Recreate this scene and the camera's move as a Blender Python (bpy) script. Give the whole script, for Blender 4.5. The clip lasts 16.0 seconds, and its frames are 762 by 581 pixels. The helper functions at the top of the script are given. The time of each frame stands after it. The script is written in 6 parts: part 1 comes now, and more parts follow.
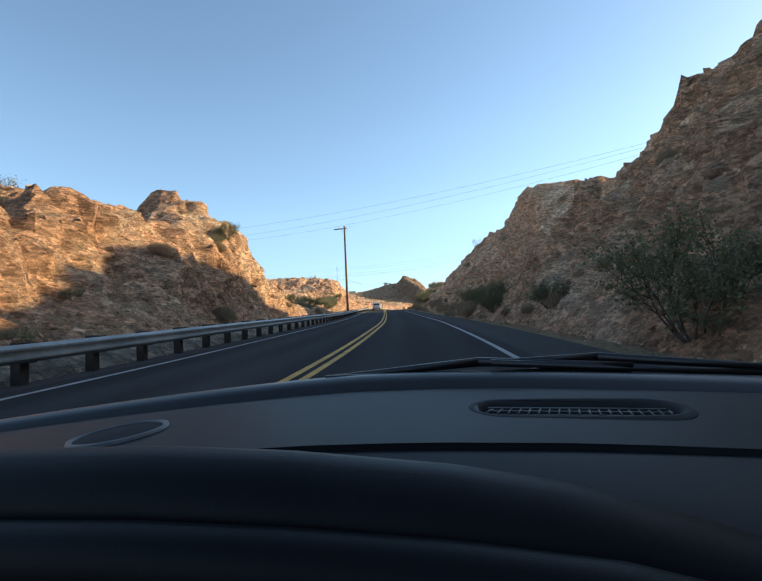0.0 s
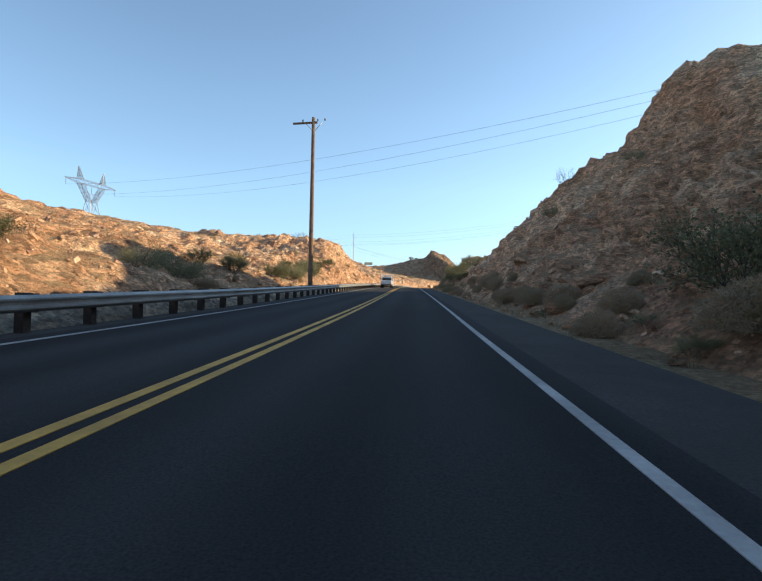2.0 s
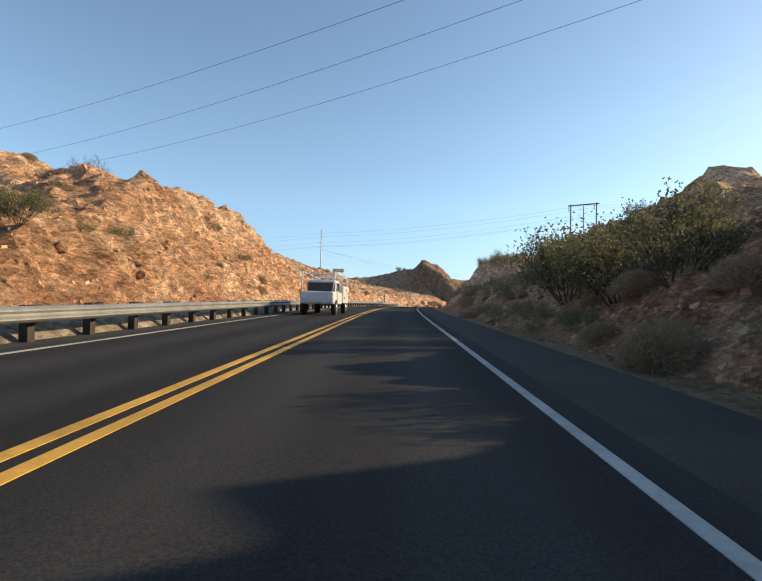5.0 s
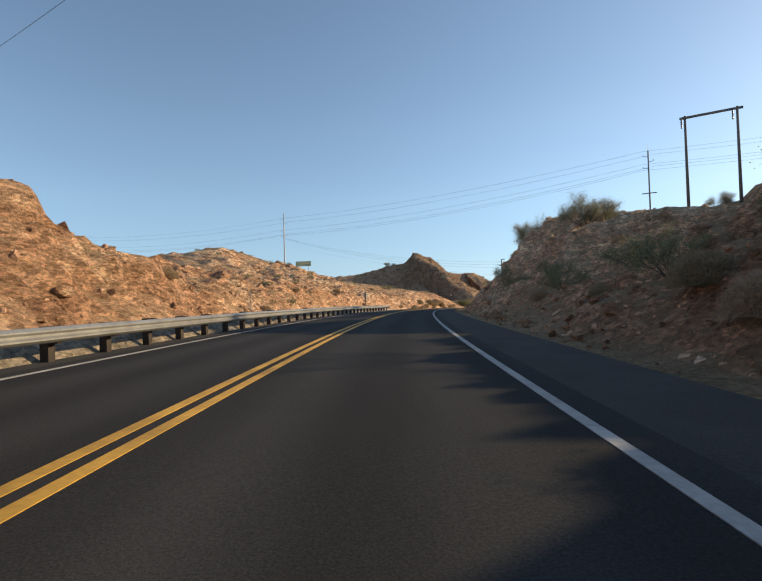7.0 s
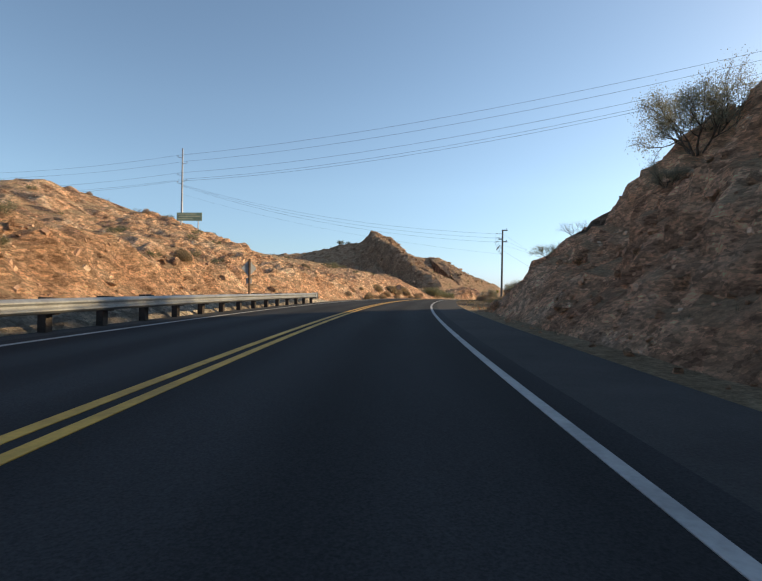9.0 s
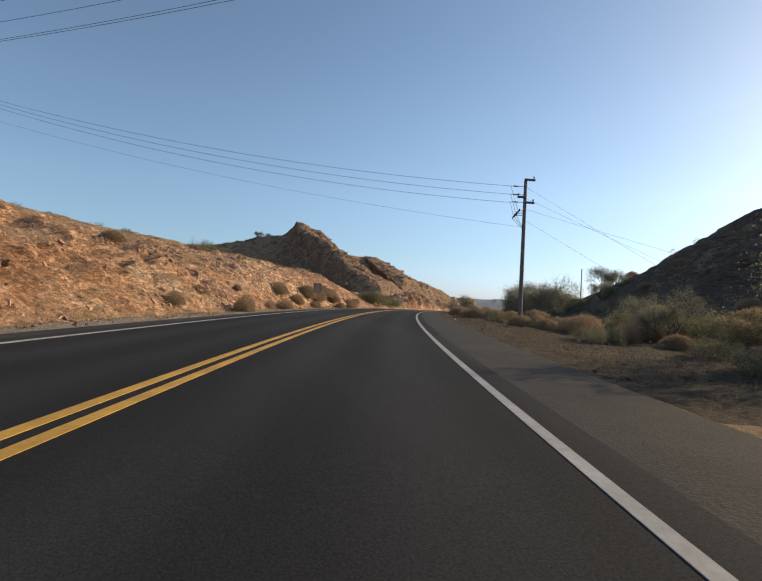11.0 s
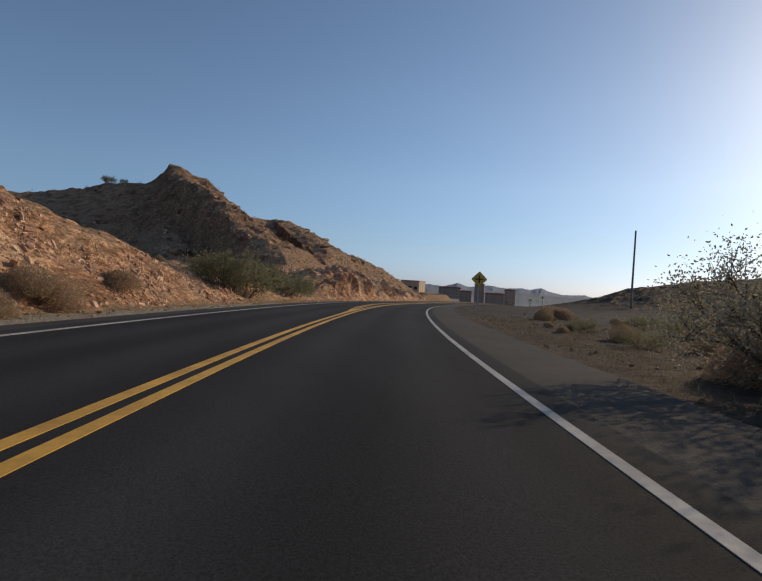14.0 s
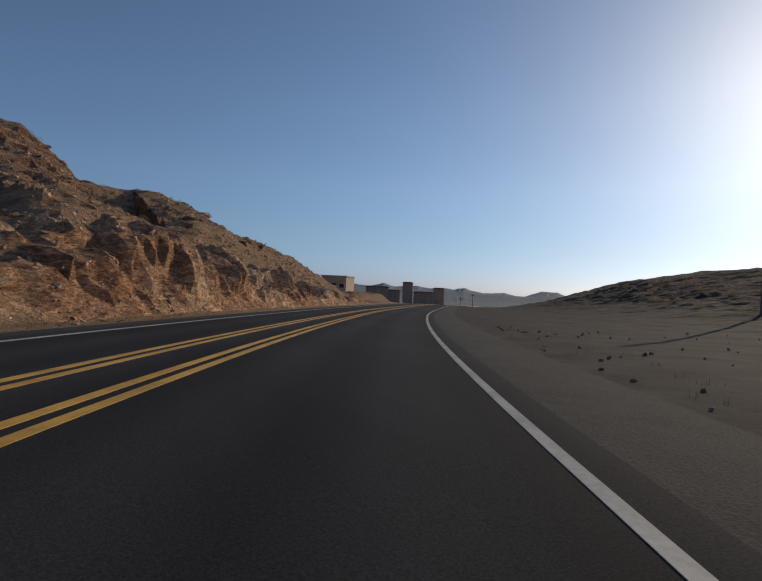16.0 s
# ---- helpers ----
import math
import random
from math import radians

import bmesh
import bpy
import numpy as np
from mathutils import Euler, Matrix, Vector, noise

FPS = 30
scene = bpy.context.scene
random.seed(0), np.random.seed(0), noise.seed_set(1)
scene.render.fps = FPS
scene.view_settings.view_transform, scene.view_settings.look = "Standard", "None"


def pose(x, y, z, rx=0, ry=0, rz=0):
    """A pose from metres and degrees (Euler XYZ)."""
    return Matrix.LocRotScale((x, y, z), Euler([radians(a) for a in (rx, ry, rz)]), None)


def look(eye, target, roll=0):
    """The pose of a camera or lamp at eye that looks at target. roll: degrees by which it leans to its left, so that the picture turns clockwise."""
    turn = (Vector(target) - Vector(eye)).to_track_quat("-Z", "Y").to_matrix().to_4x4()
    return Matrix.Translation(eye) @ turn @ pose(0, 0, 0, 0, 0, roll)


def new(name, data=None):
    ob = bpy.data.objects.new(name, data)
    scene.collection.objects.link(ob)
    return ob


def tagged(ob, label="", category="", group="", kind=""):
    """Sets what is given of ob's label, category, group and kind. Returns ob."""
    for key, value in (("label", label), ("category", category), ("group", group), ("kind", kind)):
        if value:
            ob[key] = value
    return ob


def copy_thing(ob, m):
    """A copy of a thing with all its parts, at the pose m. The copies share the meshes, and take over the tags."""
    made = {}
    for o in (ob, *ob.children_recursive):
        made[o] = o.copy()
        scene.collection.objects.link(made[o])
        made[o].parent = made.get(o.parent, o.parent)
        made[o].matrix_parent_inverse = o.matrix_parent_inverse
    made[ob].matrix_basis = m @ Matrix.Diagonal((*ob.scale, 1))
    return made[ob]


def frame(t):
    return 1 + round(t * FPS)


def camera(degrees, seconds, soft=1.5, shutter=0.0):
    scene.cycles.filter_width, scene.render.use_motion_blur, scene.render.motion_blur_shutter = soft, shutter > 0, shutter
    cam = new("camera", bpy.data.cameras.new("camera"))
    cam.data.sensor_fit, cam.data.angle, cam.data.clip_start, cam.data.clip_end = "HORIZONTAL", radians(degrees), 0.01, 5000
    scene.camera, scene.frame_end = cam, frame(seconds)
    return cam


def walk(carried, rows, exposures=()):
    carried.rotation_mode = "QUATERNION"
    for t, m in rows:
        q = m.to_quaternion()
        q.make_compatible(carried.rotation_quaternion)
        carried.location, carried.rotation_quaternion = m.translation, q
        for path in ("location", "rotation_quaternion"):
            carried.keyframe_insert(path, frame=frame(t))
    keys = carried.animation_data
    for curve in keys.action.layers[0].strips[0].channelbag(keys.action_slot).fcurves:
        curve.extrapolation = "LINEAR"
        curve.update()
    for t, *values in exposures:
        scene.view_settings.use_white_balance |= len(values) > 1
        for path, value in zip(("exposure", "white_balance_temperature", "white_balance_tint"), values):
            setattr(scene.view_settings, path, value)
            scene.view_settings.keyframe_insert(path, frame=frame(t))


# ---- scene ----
cam = camera(74.9, 16.0, soft=1.35)
PATH = [
    (0, (-0.001, 0.003, 0.111), (0.350, 9.987, 0.553), -2.56),
    (0.5, (1.316, 9.308, 0.210), (1.405, 19.302, 0.541), -2.87),
    (1, (2.450, 18.671, 0.317), (2.338, 28.669, 0.476), -1.46),
    (1.5, (2.894, 28.037, 0.407), (2.736, 38.036, 0.381), 0.52),
    (2, (3.695, 37.335, 0.499), (3.495, 47.332, 0.459), 1.20),
    (2.5, (3.948, 46.593, 0.587), (3.751, 56.591, 0.555), 0.50),
    (3, (4.448, 55.921, 0.689), (4.186, 65.918, 0.689), 0.53),
    (3.5, (4.847, 65.348, 0.808), (4.665, 75.346, 0.852), 1.19),
    (4, (5.330, 74.803, 0.939), (5.287, 84.801, 1.092), 1.48),
    (4.2, (5.474, 78.587, 1.008), (5.488, 88.584, 1.215), 1.56),
    (6.3, (7.182, 118.408, 1.619), (7.253, 128.403, 1.931), 0.93),
    (6.5, (7.369, 122.163, 1.653), (7.478, 132.157, 1.985), 0.39),
    (7, (7.694, 131.503, 1.730), (7.939, 141.497, 1.990), -1.61),
    (7.5, (8.167, 140.853, 1.767), (8.692, 150.839, 1.869), 0.17),
    (8, (9.070, 150.203, 1.787), (9.815, 160.176, 1.829), 0.86),
    (8.5, (9.864, 159.586, 1.817), (10.774, 169.545, 1.794), 0.75),
    (9, (11.178, 168.936, 1.835), (12.300, 178.873, 1.790), 0.98),
    (9.5, (12.445, 178.256, 1.860), (14.014, 188.133, 1.884), 0.52),
    (9.7, (12.937, 182.003, 1.853), (14.762, 191.835, 1.958), 0.91),
    (11.8, (22.058, 221.017, 1.579), (24.770, 230.642, 1.518), 1.63),
    (12, (23.111, 224.703, 1.549), (25.892, 234.307, 1.409), 0.61),
    (12.5, (25.736, 233.938, 1.442), (28.826, 243.446, 1.237), 1.32),
    (13, (28.655, 243.183, 1.294), (32.015, 252.599, 1.099), 2.28),
    (13.5, (32.112, 252.351, 1.132), (35.717, 261.677, 0.956), 3.05),
    (14, (35.509, 261.568, 0.978), (39.362, 270.795, 0.799), 3.32),
    (14.5, (39.681, 270.605, 0.756), (43.897, 279.671, 0.601), 2.41),
    (15, (43.891, 279.562, 0.555), (48.696, 288.332, 0.505), 1.60),
    (15.5, (48.308, 288.341, 0.321), (53.349, 296.978, 0.336), 2.24),
    (16, (53.215, 296.896, 0.061), (58.390, 305.452, -0.040), 2.49),
]
EXPOSURES = [(0, 1.0, 6650, 0), (4.2, 0.95, 6750, 1), (6.3, 0.5, 6950, 3), (9.5, 0.57, 6900, 3), (12, -0.04, 6600, 6), (14, -0.36, 6300, 7), (16, -0.72, 6020, 7)]
walk(cam, [(t, look(eye, target, roll)) for t, eye, target, roll in PATH], EXPOSURES)

from mathutils.bvhtree import BVHTree

# ---- sky and sun ----
SUN_AZ, SUN_EL = radians(75), radians(21.3)     # clockwise from +y, above the horizon
world = bpy.data.worlds.new("sky")
scene.world = world
world.use_nodes = True
wn, wl = world.node_tree.nodes, world.node_tree.links
sky = wn.new("ShaderNodeTexSky")
sky.sky_type, sky.sun_disc = "NISHITA", False
sky.sun_elevation, sky.sun_rotation = SUN_EL, SUN_AZ
sky.air_density, sky.dust_density, sky.ozone_density = 0.74, 0.42, 1.02
# dusty haze all round the horizon, which dulls the low sky
where, split, veil, hazy = wn.new("ShaderNodeTexCoord"), wn.new("ShaderNodeSeparateXYZ"), wn.new("ShaderNodeValToRGB"), wn.new("ShaderNodeMix")
wl.new(where.outputs["Generated"], split.inputs[0])
wl.new(split.outputs[2], veil.inputs[0])
for at, tint in ((0.0, (0.50, 0.60, 0.97)), (0.022, (0.53, 0.62, 0.92)), (0.077, (0.65, 0.71, 0.83)), (0.19, (0.90, 0.92, 0.95)), (0.33, (1, 1, 1))):
    stop = veil.color_ramp.elements[0] if at == 0 else veil.color_ramp.elements[-1] if at == 0.33 else veil.color_ramp.elements.new(at)
    stop.position, stop.color = at, (*tint, 1)
hazy.data_type, hazy.blend_type = "RGBA", "MULTIPLY"
hazy.inputs[0].default_value = 1.0
wl.new(sky.outputs[0], hazy.inputs[6])
wl.new(veil.outputs[0], hazy.inputs[7])
wl.new(hazy.outputs[2], wn["Background"].inputs[0])
wn["Background"].inputs[1].default_value = 0.140
sun = new("sun", bpy.data.lights.new("sun", "SUN"))
sun.data.energy, sun.data.angle, sun.data.color = 3.8, radians(0.6), (1.0, 0.745, 0.48)
to_sun = Vector((math.sin(SUN_AZ) * math.cos(SUN_EL), math.cos(SUN_AZ) * math.cos(SUN_EL), math.sin(SUN_EL)))
sun.matrix_world = look(to_sun * 500, (0, 0, 0))


# ---- materials ----
def material(name, rough=0.8, metal=0.0):
    m = bpy.data.materials.new(name)
    m.use_nodes = True
    b = m.node_tree.nodes["Principled BSDF"]
    b.inputs["Roughness"].default_value, b.inputs["Metallic"].default_value = rough, metal
    return m


def node(m, kind, **values):
    n = m.node_tree.nodes.new("ShaderNode" + kind)
    for key, value in values.items():
        n.inputs[key.replace("_", " ")].default_value = value
    return n


def link(m, a, b):
    m.node_tree.links.new(a, b)


def noise_of(m, scale, detail=6.0, rough=0.6, stretch=(1, 1, 1), coords="Object", turn=(0, 0, 0)):
    """A noise at a real-world scale, in cycles a metre."""
    tc, mp, n = node(m, "TexCoord"), node(m, "Mapping"), node(m, "TexNoise", Scale=scale, Detail=detail, Roughness=rough)
    mp.inputs["Scale"].default_value, mp.inputs["Rotation"].default_value = stretch, turn
    link(m, tc.outputs[coords], mp.inputs[0])
    link(m, mp.outputs[0], n.inputs["Vector"])
    return n.outputs[0]


def ramp(m, source, stops):
    r = node(m, "ValToRGB")
    e = r.color_ramp.elements
    while len(e) < len(stops):
        e.new(0.5)
    for k, (at, colour) in enumerate(stops):
        e[k].position, e[k].color = at, (*colour, 1)
    link(m, source, r.inputs[0])
    return r.outputs[0]


def mix(m, fac, a, b, how="MIX"):
    n = m.node_tree.nodes.new("ShaderNodeMix")
    n.data_type, n.blend_type = "RGBA", how
    for value, socket in ((fac, n.inputs[0]), (a, n.inputs[6]), (b, n.inputs[7])):
        if isinstance(value, (int, float)):
            socket.default_value = value
        elif isinstance(value, tuple):
            socket.default_value = (*value, 1)
        else:
            link(m, value, socket)
    return n.outputs[2]


def bump(m, source, strength, distance):
    n = node(m, "Bump", Strength=strength, Distance=distance)
    link(m, source, n.inputs["Height"])
    link(m, n.outputs[0], m.node_tree.nodes["Principled BSDF"].inputs["Normal"])
    return n


def paint(m, colour):
    s = m.node_tree.nodes["Principled BSDF"].inputs["Base Color"]
    if isinstance(colour, tuple):
        s.default_value = (*colour, 1)
    else:
        link(m, colour, s)
    return m


def plain(name, colour, rough=0.6, metal=0.0, vary=0.25, scale=6.0, relief=0.002):
    """Paint, plastic, metal or wood with mottling at two scales and a fine relief."""
    m = material(name, rough, metal)
    dark = tuple(c * (1 - vary) for c in colour)
    light = tuple(min(1, c * (1 + vary)) for c in colour)
    big = ramp(m, noise_of(m, scale), [(0.35, dark), (0.65, light)])
    fine = ramp(m, noise_of(m, scale * 11, 3), [(0.3, (0.8, 0.8, 0.8)), (0.7, (1, 1, 1))])
    paint(m, mix(m, 1.0, big, fine, "MULTIPLY"))
    if relief:
        bump(m, noise_of(m, scale * 14, 4), 0.4, relief)
    return m


# asphalt: dark, with a lighter worn lane and patches
ASPHALT = material("asphalt", 0.9)
ASPHALT.node_tree.nodes["Principled BSDF"].inputs["Specular IOR Level"].default_value = 0.07
a1 = ramp(ASPHALT, noise_of(ASPHALT, 0.25, 5, 0.6, (1, 0.12, 1)), [(0.3, (0.029, 0.0295, 0.031)), (0.7, (0.045, 0.0455, 0.0465))])
a2 = ramp(ASPHALT, noise_of(ASPHALT, 60, 2), [(0.3, (0.65, 0.65, 0.65)), (0.75, (1.25, 1.25, 1.25))])
tc, sp = node(ASPHALT, "TexCoord"), node(ASPHALT, "SeparateXYZ")
link(ASPHALT, tc.outputs["UV"], sp.inputs[0])


def sums(m, how, a, b=0.0):
    n = m.node_tree.nodes.new("ShaderNodeMath")
    n.operation = how
    for value, socket in ((a, n.inputs[0]), (b, n.inputs[1])):
        if isinstance(value, float):
            socket.default_value = value
        else:
            link(m, value, socket)
    return n.outputs[0]


# wheel paths, polished a little lighter, 1.05 m and 2.65 m to both sides of the centre line
lanes = sums(ASPHALT, "COSINE", sums(ASPHALT, "MULTIPLY", sums(ASPHALT, "SUBTRACT", sums(ASPHALT, "ABSOLUTE", sp.outputs[0]), 1.05), 2 * math.pi / 1.6))
worn = ramp(ASPHALT, sums(ASPHALT, "ADD", sums(ASPHALT, "MULTIPLY", lanes, 0.25), noise_of(ASPHALT, 0.6, 5, 0.7, (1, 0.15, 1), "UV")), [(0.25, (0.84, 0.84, 0.84)), (0.75, (1.22, 1.22, 1.21))])
paint(ASPHALT, mix(ASPHALT, 1.0, mix(ASPHALT, 1.0, a1, a2, "MULTIPLY"), worn, "MULTIPLY"))
bump(ASPHALT, noise_of(ASPHALT, 90, 2), 0.5, 0.004)

WHITE_LINE = plain("white_road_paint", (0.38, 0.38, 0.37), 0.75, 0, 0.2, 1.5, 0.002)
YELLOW_LINE = plain("yellow_road_paint", (0.60, 0.34, 0.05), 0.7, 0, 0.22, 1.5, 0.002)

# red-brown volcanic rock, rubble and dusty soil
def cells_of(m, scale, feature, stretch=(1, 1, 1), turn=(0, 0, 0)):
    tc, mp, v, nz = node(m, "TexCoord"), node(m, "Mapping"), node(m, "TexVoronoi", Scale=scale), node(m, "TexNoise", Scale=scale * 1.7, Detail=4.0)
    mp.inputs["Scale"].default_value, mp.inputs["Rotation"].default_value = stretch, turn
    v.feature = feature
    link(m, tc.outputs["Object"], mp.inputs[0])
    link(m, mp.outputs[0], nz.inputs["Vector"])
    bent = m.node_tree.nodes.new("ShaderNodeMix")
    bent.data_type, bent.blend_type = "RGBA", "LINEAR_LIGHT"
    bent.inputs[0].default_value = 0.55 / scale
    link(m, mp.outputs[0], bent.inputs[6])
    link(m, nz.outputs["Color"], bent.inputs[7])
    link(m, bent.outputs[2], v.inputs["Vector"])
    return v


def rock(name, low, mid, high, soil_low, soil_mid, soil_high, steep=0.76, level=0.95):
    """Broken, layered rock: large stains, tilted beds, chips with a tone of their own, dark cracks; dusty soil where it lies flat."""
    m = material(name, 0.97)
    m.node_tree.nodes["Principled BSDF"].inputs["Specular IOR Level"].default_value = 0.12
    tilt, dip = (1.0, 1.0, 2.4), (0.55, 0.45, 0)
    base = ramp(m, noise_of(m, 0.16, 7, 0.7), [(0.32, low), (0.5, mid), (0.66, high)])
    beds = ramp(m, noise_of(m, 1.1, 12, 0.78, tilt, "Object", dip), [(0.34, (0.62, 0.59, 0.57)), (0.47, (0.96, 0.94, 0.92)), (0.56, (1.10, 1.09, 1.07)), (0.68, (1.5, 1.46, 1.38))])
    chips = ramp(m, cells_of(m, 2.2, "F1", (1, 1, 2.2), dip).outputs["Color"], [(0.15, (0.66, 0.64, 0.62)), (0.5, (0.98, 0.97, 0.96)), (0.85, (1.38, 1.35, 1.3))])
    shards = ramp(m, cells_of(m, 6.5, "F1", (1, 1, 2.6), (0.9, 0.3, 0.4)).outputs["Color"], [(0.12, (0.62, 0.6, 0.58)), (0.5, (1, 0.99, 0.98)), (0.88, (1.42, 1.39, 1.34))])
    crack = ramp(m, noise_of(m, 2.0, 10, 0.8, (1, 1, 2.8), "Object", (0.9, 0.35, 0.2)), [(0.36, (0.55, 0.52, 0.50)), (0.44, (1, 1, 1))])
    grit = ramp(m, noise_of(m, 11, 5, 0.75), [(0.33, (0.72, 0.71, 0.70)), (0.66, (1.22, 1.21, 1.2))])
    pale = ramp(m, noise_of(m, 0.42, 9, 0.74), [(0.53, (1, 1, 1)), (0.62, (1.2, 1.27, 1.33)), (0.72, (1.38, 1.5, 1.62))])      # bleached mineral patches
    stone = base
    for layer in (pale, beds, chips, shards, crack, grit):
        stone = mix(m, 1.0, stone, layer, "MULTIPLY")
    geo, sep = node(m, "NewGeometry"), node(m, "SeparateXYZ")
    link(m, geo.outputs["Normal"], sep.inputs[0])
    flat = ramp(m, sep.outputs[2], [(steep, (0, 0, 0)), (level, (1, 1, 1))])
    soil = ramp(m, noise_of(m, 0.8, 10, 0.78), [(0.3, soil_low), (0.5, soil_mid), (0.7, soil_high)])
    pebble = ramp(m, noise_of(m, 8, 5, 0.8), [(0.36, (0.5, 0.5, 0.5)), (0.62, (1.25, 1.25, 1.25))])
    paint(m, mix(m, flat, stone, mix(m, 1.0, soil, pebble, "MULTIPLY")))
    b1 = node(m, "Bump", Strength=1.0, Distance=0.24)
    link(m, cells_of(m, 2.2, "F1", (1, 1, 2.2), dip).outputs["Color"], b1.inputs["Height"])
    b2 = bump(m, noise_of(m, 1.6, 12, 0.80, tilt, "Object", dip), 1.0, 0.6)
    link(m, b1.outputs[0], b2.inputs["Normal"])
    return m


ROCK = rock("desert_rock", (0.46, 0.26, 0.165), (0.66, 0.42, 0.275), (0.84, 0.64, 0.46), (0.32, 0.22, 0.13), (0.48, 0.34, 0.205), (0.62, 0.46, 0.29))
BROKEN = material("freshly_broken_rock", 0.95)
BROKEN.node_tree.nodes["Principled BSDF"].inputs["Specular IOR Level"].default_value = 0.2
tone = ramp(BROKEN, node(BROKEN, "NewGeometry").outputs["Random Per Island"], [(0.0, (0.36, 0.21, 0.135)), (0.3, (0.46, 0.275, 0.18)), (0.75, (0.58, 0.36, 0.23)), (1.0, (0.70, 0.50, 0.35))])
fleck = ramp(BROKEN, noise_of(BROKEN, 9, 6, 0.7), [(0.34, (0.72, 0.71, 0.70)), (0.66, (1.2, 1.2, 1.18))])
paint(BROKEN, mix(BROKEN, 1.0, tone, fleck, "MULTIPLY"))
bump(BROKEN, noise_of(BROKEN, 14, 6, 0.7), 0.8, 0.03)
DARK_ROCK = rock("dark_varnished_rock", (0.15, 0.096, 0.066), (0.245, 0.155, 0.104), (0.38, 0.245, 0.162), (0.33, 0.21, 0.125), (0.45, 0.30, 0.19), (0.56, 0.39, 0.25), 0.58, 0.84)

GRAVEL = rock("dusty_gravel", (0.14, 0.105, 0.075), (0.20, 0.15, 0.108), (0.28, 0.215, 0.155), (0.10, 0.078, 0.058), (0.15, 0.118, 0.088), (0.23, 0.185, 0.138))
BERM = rock("pale_dusty_berm", (0.42, 0.36, 0.28), (0.55, 0.48, 0.385), (0.66, 0.59, 0.485), (0.42, 0.36, 0.28), (0.54, 0.475, 0.38), (0.65, 0.58, 0.475))
LOT = plain("dark_gravel", (0.050, 0.046, 0.042), 0.97, 0, 0.3, 0.8, 0.02)
LOT.node_tree.nodes["Principled BSDF"].inputs["Specular IOR Level"].default_value = 0.1
SHOULDER = material("gritty_shoulder", 0.95)
SHOULDER.node_tree.nodes["Principled BSDF"].inputs["Specular IOR Level"].default_value = 0.2
h1 = ramp(SHOULDER, noise_of(SHOULDER, 0.7, 7, 0.7), [(0.3, (0.038, 0.037, 0.036)), (0.7, (0.064, 0.061, 0.057))])
h2 = ramp(SHOULDER, noise_of(SHOULDER, 40, 3), [(0.3, (0.7, 0.7, 0.7)), (0.75, (1.2, 1.2, 1.2))])
paint(SHOULDER, mix(SHOULDER, 1.0, h1, h2, "MULTIPLY"))
bump(SHOULDER, noise_of(SHOULDER, 35, 4), 0.7, 0.012)
# distance haze is mixed into both base colours, paler and bluer farther off
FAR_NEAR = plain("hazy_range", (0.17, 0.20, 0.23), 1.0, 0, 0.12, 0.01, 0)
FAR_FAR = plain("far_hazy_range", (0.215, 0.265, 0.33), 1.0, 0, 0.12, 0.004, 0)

# ---- the road's line: centre of the double yellow line, curving to the right ----
ROAD = np.array([(-26.0, -95.0, -1.75), (-17.5, -63.0, -1.5), (-8.0, -27.0, -1.2), (-2.13, 0.32, -0.95), (0.62, 25.6, -0.66), (2.08, 51.1, -0.41),
                 (3.18, 76.5, -0.04), (4.16, 102.0, 0.35), (5.31, 127.5, 0.64), (7.11, 152.9, 0.79), (10.17, 178.2, 0.8),
                 (14.94, 203.2, 0.69), (21.52, 227.8, 0.47), (29.69, 252.0, 0.13), (39.34, 275.5, -0.37),
                 (51.2, 298.2, -0.95), (65.5, 319.5, -1.6), (82.0, 340.0, -2.2), (118.0, 381.0, -3.5), (174.0, 442.0, -6.5), (300.0, 577.0, -13.0), (1120.0, 1440.0, -50.0)])


def smooth_line(points, step):
    """A Catmull-Rom line through the points, at even steps along it."""
    p = np.vstack([2 * points[0] - points[1], points, 2 * points[-1] - points[-2]])
    out = []
    for k in range(1, len(p) - 2):
        n = 24
        u = np.linspace(0, 1, n, endpoint=False)[:, None]
        a, b, c, d = p[k - 1], p[k], p[k + 1], p[k + 2]
        out.append(0.5 * (2 * b + (c - a) * u + (2 * a - 5 * b + 4 * c - d) * u**2 + (3 * b - a - 3 * c + d) * u**3))
    q = np.vstack([*out, points[-1:]])
    s = np.r_[0, np.cumsum(np.linalg.norm(np.diff(q[:, :2], axis=0), axis=1))]
    even = np.arange(0, s[-1], step)
    return even, np.stack([np.interp(even, s, q[:, k]) for k in range(3)], 1)


S_ROAD, LINE = smooth_line(ROAD, 0.5)
S0 = S_ROAD[np.argmin(np.hypot(LINE[:, 0] + 2.13, LINE[:, 1] - 0.32))]
S_ROAD = S_ROAD - S0                              # s = 0 beside the start
TURN = np.gradient(LINE[:, :2], axis=0)
TURN /= np.linalg.norm(TURN, axis=1)[:, None]
for k in range(3):                                # even out the direction
    TURN[8:-8] = np.stack([np.convolve(TURN[:, c], np.ones(17) / 17, "valid") for c in (0, 1)], 1)
TURN /= np.linalg.norm(TURN, axis=1)[:, None]


